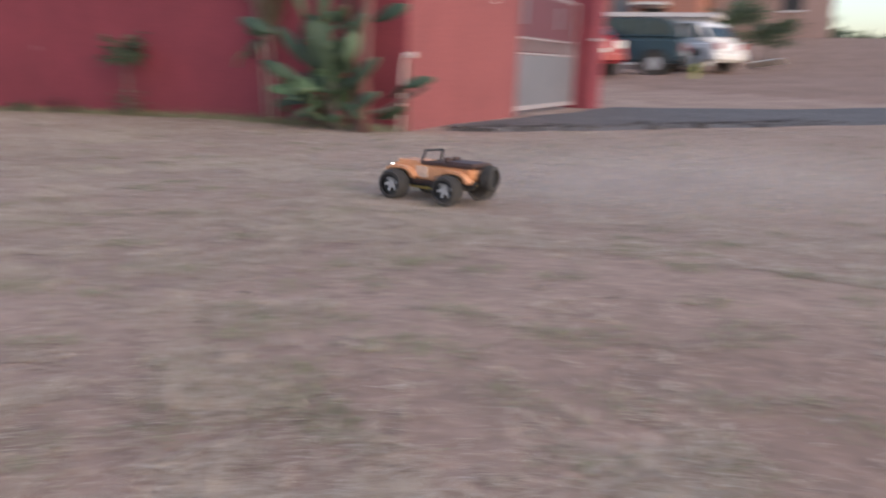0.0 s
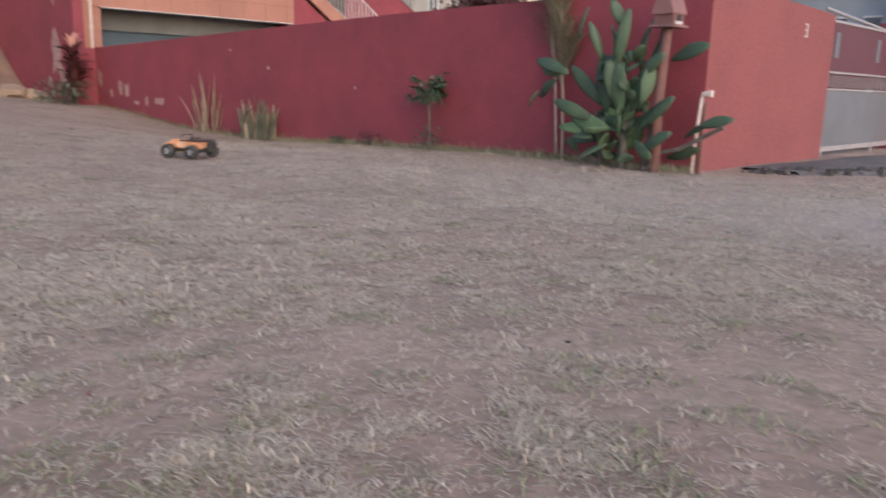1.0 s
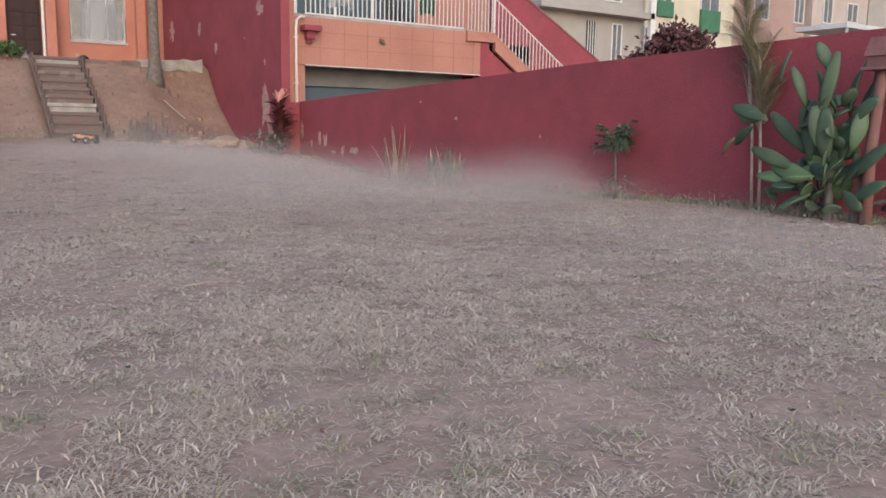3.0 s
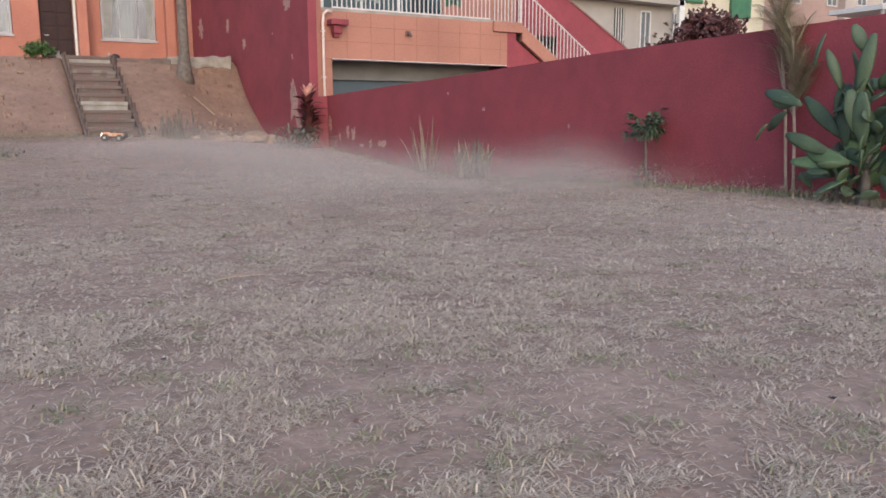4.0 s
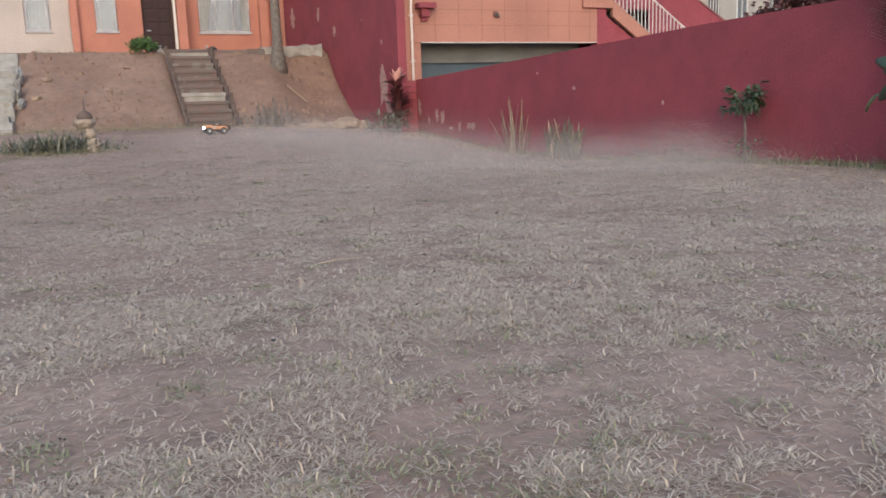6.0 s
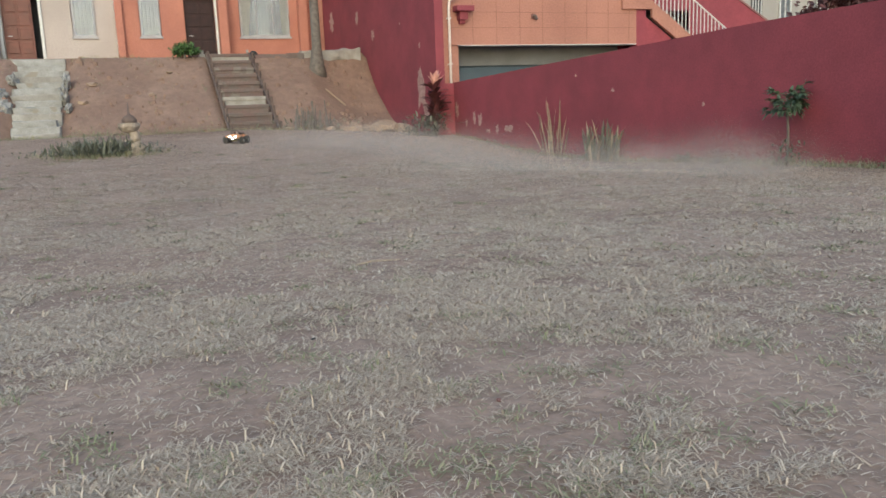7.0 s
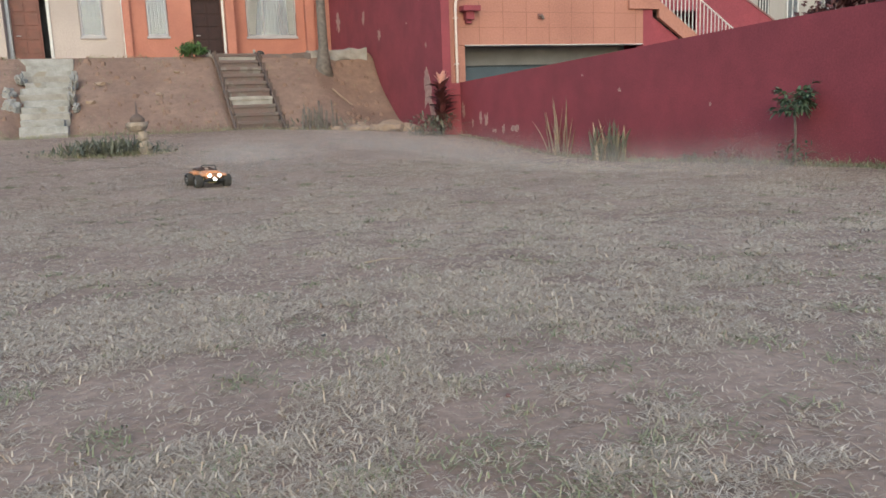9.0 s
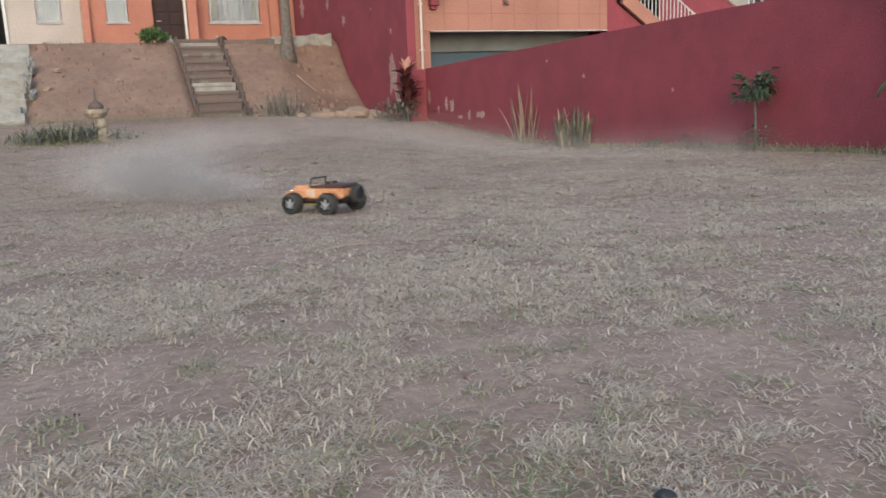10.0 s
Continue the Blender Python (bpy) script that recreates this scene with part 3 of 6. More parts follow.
def terrace_houses():
    y, g, top = HOUSE_Y, TERRACE - 0.2, 8.0
    h = thing("orange_house", "orange plastered terrace house with white windows", "house")
    xs = -0.2, SIDE_X
    # front wall in pieces round the openings
    zs, ze = 3.2, 4.55
    for a, b, z0, z1 in ((-0.06, 0.45, g, top), (0.45, 1.09, g, zs), (0.45, 1.09, ze, top), (1.09, 1.81, g, top), (1.81, 2.75, 4.36, top), (2.75, 3.53, g, top),
                         (3.53, 5.17, g, zs - 0.02), (3.53, 5.17, ze, top), (5.17, SIDE_X, g, top)):
        part("wall", cube(a, b, y, y + 0.25, z0, z1), ORANGE, h)
    part("back_wall", cube(-0.06, SIDE_X, y + 7, y + 7.2, g, top), ORANGE, h)
    part("pilaster", cube(-0.25, -0.03, y - 0.18, y + 0.2, g, top, 0.01), ORANGE, h)
    part("pilaster", cube(2.83, 3.1, y - 0.5, y - 0.004, g, top, 0.01), ORANGE, h)
    part("pilaster", cube(5.44, 5.72, y - 0.3, y - 0.004, g, top, 0.01), ORANGE, h)
    part("pilaster", cube(6.02, SIDE_X - 0.01, y - 0.12, y - 0.004, g, top, 0.01), PEACH, h)
    part("jamb", cube(2.75, 2.82, y - 0.12, y - 0.003, g, 4.36), WHITE, h)
    window(h, 0.47, 1.07, zs, ze, y + 0.08, 0)
    window(h, 3.55, 5.15, zs - 0.02, ze, y + 0.08, 2)
    for dx, zt in ((3.62, 1.0), (4.9, 1.0)):
        part("curtain_drape", prism(bmesh.new(), [(dx, zs + 0.05), (dx + 0.18, zs + 0.05), (dx + 0.34, ze), (dx - 0.03, ze)], "y", y + 0.03, y + 0.045), WHITE, h)
    front_door(h, 1.83, 2.73, g + 0.2, 4.36, y + 0.15, DOORWOOD)
    part("roof", prism(bmesh.new(), [(y - 0.5, top), (y + 3.6, top + 2.2), (y + 7.6, top), (y + 7.6, top - 0.12), (y - 0.5, top - 0.12)], "x", -0.3, SIDE_X), TILE, h)
    c = thing("cream_house", "cream plastered terrace house with an open red door", "house")
    for a, b, z0, z1 in ((-8, -3.4, g, top), (-3.4, -2.35, 4.4, top), (-2.35, -1.49, g, top), (-1.49, -0.8, g, zs), (-1.49, -0.8, ze, top), (-0.8, -0.26, g, top)):
        part("wall", cube(a, b, y, y + 0.25, z0, z1), CREAM, c)
    part("back_wall", cube(-8, -0.26, y + 7, y + 7.2, g, top), CREAM, c)
    part("jamb", cube(-3.46, -3.38, y - 0.06, y - 0.002, g, 4.4), WHITE, c)
    part("jamb", cube(-2.37, -2.29, y - 0.06, y - 0.002, g, 4.4), WHITE, c)
    window(c, -1.47, -0.82, zs, ze, y + 0.08, 0)
    part("hall", cube(-3.4, -2.35, y + 0.6, y + 0.7, g, 4.4), DARK, c)
    dd = front_door(c, -3.36, -2.56, g + 0.2, 4.38, y + 0.12, REDWOOD)
    part("pier", cube(-4.1, -3.5, y - 0.5, y - 0.004, g, top, 0.01), CREAM, c)
    part("roof", prism(bmesh.new(), [(y - 0.5, top), (y + 3.6, top + 2.2), (y + 7.6, top), (y + 7.6, top - 0.12), (y - 0.5, top - 0.12)], "x", -8.3, -0.3), TILE, c)
    k = thing("terrace_kerb", "broken grey concrete kerb along the terrace edge", "kerb")
    for n, (a, b, zt, mat) in enumerate(((3.15, 4.05, 0.03, BRICKSTEP), (4.02, 4.5, 0.06, BRICKSTEP), (4.42, 5.02, 0.12, CONCRETE), (4.98, 5.62, 0.13, CONCRETE), (5.58, 6.12, 0.17, CONCRETE))):
        bm = cube(a, b, BANK_Y1 - 0.12 - 0.05 * (n % 2), BANK_Y1 + 0.32, TERRACE - 0.16, TERRACE + zt, 0.04)
        bmesh.ops.subdivide_edges(bm, edges=[e for e in bm.edges if e.calc_length() > 0.2], cuts=3, use_grid_fill=True)
        for v in bm.verts:
            v.co += Vector((0.5, 1.2, 1.0)) * (0.06 * noise.noise(v.co * 4.5))
        part("kerb_block", bm, mat, k)
    sh = thing("dark_bundle", "dark bundle lying beside the steps", "bundle")
    bm = bmesh.new()
    bmesh.ops.create_icosphere(bm, subdivisions=2, radius=0.10)
    for v in bm.verts:
        v.co = Vector((v.co.x * 1.1, v.co.y, v.co.z * 0.8)) * (1 + 0.25 * noise.noise(v.co * 9))
    part("bundle_heap", bm, PLASTIC, sh, smooth=True)
    sh.matrix_basis = pose(3.2, BANK_Y1 + 0.35, TERRACE + 0.09)


terrace_houses()


def bank_steps():
    z0, z1, n = 0.30, TERRACE + 0.03, 10
    y0, y1 = BANK_Y0 + 0.1, BANK_Y1 + 0.05
    s = thing("garden_steps", "weathered red-brown garden steps with timber edges", "steps")
    for k in range(n):
        a = y0 + (y1 - y0) * k / n
        zt = z0 + (z1 - z0) * (k + 1) / n
        st = part("step", cube(1.97, 2.96, a, a + 0.75, zt - 0.45, zt, 0.018), CONCRETE if k in (3, 9) else BRICKSTEP, s)
        part("nosing", cube(1.96, 2.97, a - 0.03, a + 0.06, zt - 0.07, zt + 0.012, 0.01), BRICKSTEP if k != 3 else CONCRETE, st)
    for x in (1.9, 3.02):
        bm = tube(bmesh.new(), [(x, y0 - 0.1, z0 + 0.03), (x + 0.01, (y0 + y1) / 2, (z0 + z1) / 2 + 0.06), (x, y1, z1 + 0.05)], 0.028, 7)
        edge = part("edge_log", bm, LOG, s)
        for k in range(11):
            yy = y0 + (y1 - y0) * k / 10.5
            zz = z0 + (z1 - z0) * (yy - y0) / (y1 - y0)
            part("stake", tube(bmesh.new(), [(x + 0.05, yy, zz - 0.3), (x + 0.05 + random.uniform(-0.02, 0.02), yy, zz + random.uniform(0.13, 0.22))], [0.045, 0.035], 6), LOG, edge)
    part("top_slab", cube(1.75, 3.05, y1 + 0.02, y1 + 0.5, TERRACE - 0.1, TERRACE + 0.07, 0.012), CONCRETE, s)
    for x in (1.82, 3.0):
        part("end_stub", tube(bmesh.new(), [(x, y1 + 0.05, TERRACE), (x, y1 + 0.05, TERRACE + 0.17)], 0.035, 7), CONCRETE, s)
    w = thing("concrete_steps", "rough whitewashed concrete steps set in the bank", "steps")
    rr = random.Random(17)
    m = 12
    for k in range(m):
        a = y0 - 0.05 + (y1 - y0) * k / m
        zt = 0.27 + (TERRACE - 0.2 - 0.27) * (k + 1) / m
        xa = -2.47 - 0.012 * k + rr.uniform(-0.07, 0.04)
        xb = -1.62 + 0.012 * k + rr.uniform(-0.04, 0.08)
        bm = cube(xa, xb, a + rr.uniform(-0.05, 0.05), a + 0.8, zt - 0.4, zt, 0.025)
        bmesh.ops.subdivide_edges(bm, edges=list(bm.edges), cuts=2, use_grid_fill=True)
        for v in bm.verts:
            v.co += Vector((1, 1, 0.6)) * (0.03 * noise.noise(v.co * 7 + Vector((k, 0, 0))))
        part("step", bm, (CONCRETE, WHITEWASH, WHITEWASH, BRICKSTEP)[(k * 5 + k // 3) % 4], w)
    for x, zz, yy, sx, sz in ((-2.72, 1.0, 20.2, 0.17, 0.2), (-2.8, 1.3, 20.7, 0.14, 0.16), (-1.5, 1.25, 20.5, 0.1, 0.22), (-1.46, 1.6, 21.2, 0.09, 0.2), (-2.62, 1.65, 21.4, 0.12, 0.14), (-1.4, 0.95, 20.0, 0.08, 0.12)):
        bm = bmesh.new()
        bmesh.ops.create_icosphere(bm, subdivisions=3, radius=1)
        for v in bm.verts:
            q = 1 + 0.55 * noise.noise(v.co * 2.2 + Vector((x * 5, 0, zz)))
            v.co = Vector((v.co.x * sx * q + x, v.co.y * 0.22 * q + yy, v.co.z * sz * q + zz))
        part("mortar_lump", bm, WHITEWASH, w)
    part("top_slab", cube(-2.75, -1.5, y1 - 0.1, y1 + 0.8, TERRACE - 0.25, TERRACE - 0.02, 0.03), WHITEWASH, w)


bank_steps()

# ---- road and gate ----
def road_and_gate():
    def strip(name, x0, x1, ya, yb, mat, lift, nx, ny):
        xs, vs = np.linspace(x0, x1, nx), np.linspace(0, 1, ny)
        pts, faces = [], []
        for x in xs:
            for v in vs:
                y = ya(x) * (1 - v) + yb(x) * v
                pts.append((x, y, float(ground_height(x, y)) + lift * (1 if 0.02 < v < 0.98 else -1)))
        for i in range(nx - 1):
            for j in range(ny - 1):
                faces.append((i * ny + j, (i + 1) * ny + j, (i + 1) * ny + j + 1, i * ny + j + 1))
        return raw(name, pts, faces, mat, smooth=True)
    # the drive comes out of the gate and runs off past the wall
    structure(strip("road", 7.6, 19.0, lambda x: 2.95 - 0.62 * max(x - 7.6, 0) ** 1.05 , lambda x: 3.6 if x < 13.6 else 3.6 - 1.25 * (x - 13.6), ASPHALT, 0.03, 60, 12), "worn grey asphalt drive", "road")
    n = 260
    verts, faces = [], []
    for k in range(n):
        x = 7.4 + 5.5 * rng.random()
        y = 3.35 - 0.62 * max(x - 7.4, 0) + rng.normal(0, 0.16)
        if y > 3.5:
            y = 3.5 - rng.random() * 0.3
        s = rng.uniform(0.02, 0.07)
        z = float(ground_height(x, y))
        b = len(verts)
        ring = [(s * rng.uniform(0.6, 1.2) * math.cos(a), s * rng.uniform(0.6, 1.2) * math.sin(a)) for a in (0, 1.3, 2.5, 3.8, 5.0)]
        verts += [(x + p, y + q, z - 0.02) for p, q in ring] + [(x + p * 0.6, y + q * 0.6, z + s * rng.uniform(0.5, 1.0)) for p, q in ring]
        faces += [(b + i, b + (i + 1) % 5, b + 5 + (i + 1) % 5, b + 5 + i) for i in range(5)] + [(b + 5, b + 6, b + 7, b + 8, b + 9)]
    tagged(raw("rubble", verts, faces, RUBBLE), "dark broken rubble along the drive edge", "rubble", kind="stuff")
    g = thing("driveway_gate", "grey sheet steel driveway gate with white rails", "gate")
    x0, x1, y, z0, z1 = 10.16, 12.9, WALL_Y0 + 0.05, -0.03, 1.53
    part("gate_frame", cube(x0, x1, y, y + 0.05, z0, z0 + 0.06), GATERAIL, g)
    for a, b, c, d in ((x0, x1, 0.725, 0.75), (x0, x1, 0.93, 0.955), (x0, x1, z1, z1 + 0.03), (x0, x0 + 0.035, z0 + 0.06, z1), (x1 - 0.035, x1, z0 + 0.06, z1)):
        part("rail", cube(a, b, y, y + 0.05, c, d), GATERAIL, g)
    part("lower_sheet", cube(x0 + 0.05, x1 - 0.05, y + 0.01, y + 0.03, z0 + 0.06, 0.72), STEEL, g)
    part("upper_sheet", cube(x0 + 0.05, x1 - 0.05, y + 0.012, y + 0.028, 0.96, z1), MAROON, g)
    for k in range(24):
        xx = x0 + 0.12 + k * 0.11
        part("baluster", cube(xx, xx + 0.014, y + 0.015, y + 0.03, 0.76, 0.92), GATERAIL, g)
    part("back_sheet", cube(x0 + 0.05, x1 - 0.05, y + 0.035, y + 0.045, 0.76, 0.92), MAROON, g)
    for xx in (10.35, 11.9):
        part("slot", cube(xx, xx + 0.14, y + 0.004, y + 0.012, 1.12, 1.42), STEEL, g)
    for xx in (10.3, 12.2):
        part("foot", tube(bmesh.new(), [(xx, y + 0.02, -0.12), (xx, y + 0.02, z0)], 0.025, 6), GATERAIL, g)
    part("brace", tube(bmesh.new(), [(x0, y + 0.1, z1 + 0.16), (x1, y + 0.1, z1 + 0.03)], 0.022, 6), GATERAIL, g)
    p = thing("gate_pillar", "crimson painted gate pillar", "pillar")
    part("shaft", cube(12.95, 13.5, WALL_Y0 - 0.25, WALL_Y0 + 0.35, -0.3, 1.66, 0.012), RED, p)
    part("cap", cube(12.93, 13.52, WALL_Y0 - 0.27, WALL_Y0 + 0.37, 1.66, 1.72, 0.012), RED, p)
    part("hinge_band", cube(12.86, 13.505, WALL_Y0 - 0.256, WALL_Y0 - 0.2, 1.0, 1.035), GATERAIL, p)


road_and_gate()


# ---- parked cars and the far side ----
def vehicle(name, label, mat, m, length=4.2, height=1.65, width=1.75, suv=True, group=""):
    v = thing(name, label, "car", m)
    L, H = length, height
    if suv:
        low = [(-L / 2, 0.35), (L / 2 - 0.1, 0.35), (L / 2, 0.6), (L / 2 - 0.05, 0.9), (L / 2 - 0.95, 1.02), (-L / 2 + 0.02, 1.05), (-L / 2 - 0.02, 0.7)]
        cab = [(-L / 2 + 0.03, 1.05), (L / 2 - 0.95, 1.02), (L / 2 - 1.6, H - 0.05), (L / 2 - 1.9, H), (-L / 2 + 0.55, H), (-L / 2 + 0.25, H - 0.12)]
    else:
        low = [(-L / 2, 0.32), (L / 2 - 0.1, 0.32), (L / 2, 0.5), (L / 2 - 0.05, 0.78), (L / 2 - 1.05, 0.9), (-L / 2 + 0.05, 0.95), (-L / 2 - 0.03, 0.6)]
        cab = [(-L / 2 + 0.3, 0.95), (L / 2 - 1.0, 0.9), (L / 2 - 1.75, H - 0.04), (L / 2 - 2.0, H), (-L / 2 + 1.0, H), (-L / 2 + 0.75, H - 0.08)]
    bm = prism(bmesh.new(), low, "y", -width / 2, width / 2)
    bmesh.ops.bevel(bm, geom=list(bm.edges), offset=0.07, segments=3, affect="EDGES")
    part("body", bm, mat, v, smooth=False)
    bm = prism(bmesh.new(), cab, "y", -width / 2 + 0.1, width / 2 - 0.1)
    bmesh.ops.bevel(bm, geom=list(bm.edges), offset=0.06, segments=3, affect="EDGES")
    part("cabin", bm, mat, v)
    cx = sum(p[0] for p in cab) / len(cab)
    cz = sum(p[1] for p in cab) / len(cab)
    glass = [(cx + (p[0] - cx) * 0.86, cz + (p[1] - cz) * 0.72 + 0.02) for p in cab]
    for s in (-1, 1):
        y0 = s * (width / 2 - 0.105)
        w = part("side_window", prism(bmesh.new(), glass, "y", min(y0, y0 + s * 0.012), max(y0, y0 + s * 0.012)), CARGLASS, v)
        for f in (-0.45, 0.35):
            part("window_pillar", cube(cx + f - 0.035, cx + f + 0.035, min(y0 + s * 0.013, y0 + s * 0.018), max(y0 + s * 0.013, y0 + s * 0.018), cab[0][1] + 0.03, H - 0.1), mat, w)
    hr = H - cab[0][1]
    rear = part("rear_window", cube(-0.01, 0.01, -width / 2 + 0.25, width / 2 - 0.25, -hr * 0.3, hr * 0.3), CARGLASS, v)
    rear.matrix_basis = pose(cab[-1][0] * 0.5 + cab[0][0] * 0.5 - 0.012, 0, cab[0][1] + hr * 0.5, 0, math.degrees(math.atan2(cab[-1][0] - cab[0][0], cab[-1][1] - cab[0][1])), 0)
    for s in (-1, 1):
        part("tail_lamp", cube(-L / 2 - 0.03, -L / 2 + 0.06, s * (width / 2 - 0.2) - 0.13, s * (width / 2 - 0.2) + 0.13, 0.72, 0.92, 0.02), REDCAR if mat is not REDCAR else WHITE, v)
    part("number_plate", cube(-L / 2 - 0.045, -L / 2 - 0.0, -0.25, 0.25, 0.6, 0.71), WHITE, v)
    part("bumper", cube(-L / 2 - 0.07, -L / 2 + 0.1, -width / 2 + 0.04, width / 2 - 0.04, 0.38, 0.58, 0.04), PLASTIC if suv else mat, v)
    for x in (-L / 2 + 0.75, L / 2 - 0.8):
        for s in (-1, 1):
            yy = s * (width / 2 - 0.08)
            wh = part("wheel", tube(bmesh.new(), [(x, yy - 0.11, 0.33), (x, yy + 0.11, 0.33)], 0.33, 20), TYRE, v)
            part("rim", tube(bmesh.new(), [(x, yy + s * 0.10, 0.33), (x, yy + s * 0.118, 0.33)], 0.19, 14), RIM, wh)
            part("wheel_arch", tube(bmesh.new(), [(x, s * (width / 2 - 0.02), 0.36), (x, s * (width / 2 + 0.008), 0.36)], 0.4, 20), PLASTIC, v)
    return v


def zat(x, y):
    return float(ground_height(x, y))


vehicle("suv", "dark blue suv parked on the dry verge", BLUECAR, pose(24.9, 6.15, zat(24.9, 6.15) - 0.02, 0, 0, 92), 4.4, 1.62, 1.8)
vehicle("hatchback", "red hatchback parked behind the gate pillar", REDCAR, pose(22.8, 7.05, zat(22.8, 7.05), 0, 0, 48), 3.9, 1.38, 1.65, False)
vehicle("pickup_van", "white vehicle parked beside the suv", WHITECAR, pose(29.0, 4.6, zat(29.0, 4.6), 0, 0, 62), 3.6, 1.6, 1.7, False)


def leafy(name_thing, label, category, place, crown, radius, n, leaf, mat, trunk_r=0.05, squash=0.8, stems=5, seed=1, trunk_mat=None):
    """A shrub or tree: stems, and a crown of many single leaves in clumps."""
    r = np.random.default_rng(seed)
    t = thing(name_thing, label, category, pose(*place))
    bm = bmesh.new()
    tips = []
    for k in range(stems):
        a = 2 * math.pi * k / stems + r.uniform(-0.4, 0.4)
        q = radius * r.uniform(0.3, 0.75)
        tip = (q * math.cos(a), q * math.sin(a), crown + radius * squash * r.uniform(-0.4, 0.6))
        tips.append(tip)
        tube(bm, [(0, 0, -0.1), (0.1 * tip[0], 0.1 * tip[1], crown * 0.45), tip], [trunk_r, trunk_r * 0.75, trunk_r * 0.25], 6)
    part("trunk", bm, trunk_mat or TRUNK, t)
    verts, faces = [], []
    cl = [np.array(p) for p in tips] + [np.array([*(r.normal(0, 0.45, 2) * radius), crown + r.normal(0, 0.35) * radius * squash]) for _ in range(8)]
    for k in range(n):
        c = cl[r.integers(len(cl))] + r.normal(0, 0.22, 3) * radius * np.array([1, 1, squash])
        d = r.normal(0, 1, 3)
        d /= np.linalg.norm(d)
        u = np.cross(d, r.normal(0, 1, 3))
        u /= np.linalg.norm(u)
        s = leaf * r.uniform(0.6, 1.3)
        b = len(verts)
        nrm = np.cross(d, u) * s * 0.12
        verts += [c - d * s * 0.5, c + u * s * 0.28 + nrm, c + d * s * 0.5, c - u * s * 0.28 + nrm]
        faces += [(b, b + 1, b + 2, b + 3)]
    raw("crown", verts, faces, mat, t)
    return t


def far_house(name, label, x0, x1, y, z0, z1, mat, depth=8, openings=(), roof=True):
    """A terrace house facing the lawn. openings: (x0, x1, z0, z1, kind)."""
    h = thing(name, label, "house")
    part("wall", cube(x0, x1, y, y + depth, z0 - 4, z1), mat, h)
    for a, b, c, d, kind in openings:
        if kind == "panel":
            part("green_panel", cube(a, b, y - 0.25, y - 0.005, c, d, 0.02), GREEN, h)
        elif kind == "door":
            o = part("door", cube(a, b, y - 0.04, y - 0.004, c, d), DARK, h)
            for k in range(4):
                xx = a + (b - a) * (k + 0.5) / 4
                part("grille_bar", cube(xx - 0.03, xx + 0.03, y - 0.08, y - 0.045, c, d), WHITE, o)
        elif kind == "beam":
            part("storey_band", cube(a, b, y - 1.0, y - 0.005, c, d), mat, h)
        elif kind == "column":
            part("column", cube(a, b, y - 1.0, y - 0.7, c, d), WHITE, h)
        else:
            o = part("window", cube(a, b, y - 0.03, y - 0.004, c, d), CARGLASS if kind == "dark" else CURTAIN, h)
            f = 0.09
            for p, q, e, g in ((a - f, b + f, d, d + f), (a - f, b + f, c - f, c), (a - f, a, c, d), (b, b + f, c, d), ((a + b) / 2 - 0.03, (a + b) / 2 + 0.03, c, d)):
                part("frame", cube(p, q, y - 0.1, y - 0.006, e, g), WHITE, o)
    if roof:
        part("roof", prism(bmesh.new(), [(y - 0.6, z1), (y + depth / 2, z1 + 1.8), (y + depth + 0.4, z1), (y + depth + 0.4, z1 - 0.15), (y - 0.6, z1 - 0.15)], "x", x0 - 0.1, x1 + 0.1), TILE, h)
    return h


Y = 42.0
far_house("grey_townhouse", "grey plastered townhouse with a barred door", 33.0, 43.3, Y, 4.5, 12.5, GREYHOUSE, openings=((37.8, 38.7, 5.2, 8.1, "door"), (40.2, 41.0, 5.5, 8.0, "win"), (33.0, 43.3, 8.5, 8.9, "beam"), (42.9, 43.4, 4.5, 12, "column"), (35, 36.2, 9.6, 11, "win"), (39.4, 40.8, 9.6, 11, "win")))
far_house("cream_townhouse", "pale cream townhouse with green window panels", 43.4, 54.0, Y + 0.8, 4.5, 13.0, PALECREAM, openings=((45.2, 46.9, 9.1, 10.2, "panel"), (50.0, 52.2, 8.3, 10.0, "panel"), (45.3, 46.8, 10.2, 11.8, "win"), (50.1, 52.1, 10.0, 11.8, "win"), (44.2, 45.1, 5.4, 8.2, "win")))
far_house("pink_townhouse", "faded pink townhouse with white windows", 54.2, 64.4, Y + 1.5, 5.5, 14.0, PINK, openings=((57.4, 59.2, 10.1, 12.0, "win"), (62.8, 64.0, 10.2, 12.4, "win"), (63.6, 64.4, 8.6, 9.0, "beam")))
far_house("beige_townhouse", "beige pink townhouse under a tiled roof", 64.6, 73.0, Y + 1.0, 6, 13.4, CREAM, openings=((66.2, 67.4, 10.4, 12.5, "win"), (69.8, 71.3, 10.8, 12.3, "win")))
far_house("end_townhouse", "plain grey townhouse at the row's end", 73.2, 92.0, Y + 1.0, 6, 13.8, GREYHOUSE, openings=((77, 78.5, 10.5, 12.2, "win"), (84, 85.5, 10.5, 12.2, "win")))

cp = thing("carport", "white carport with a flat roof on thin posts", "carport")
part("roof_beam", cube(40.5, 52.0, 25.0, 28.0, 6.25, 6.5), WHITE, cp)
for xx in (40.8, 44.5, 48.2, 51.8):
    part("post", cube(xx - 0.06, xx + 0.06, 25.1, 25.22, 2.0, 6.25), WHITE, cp)

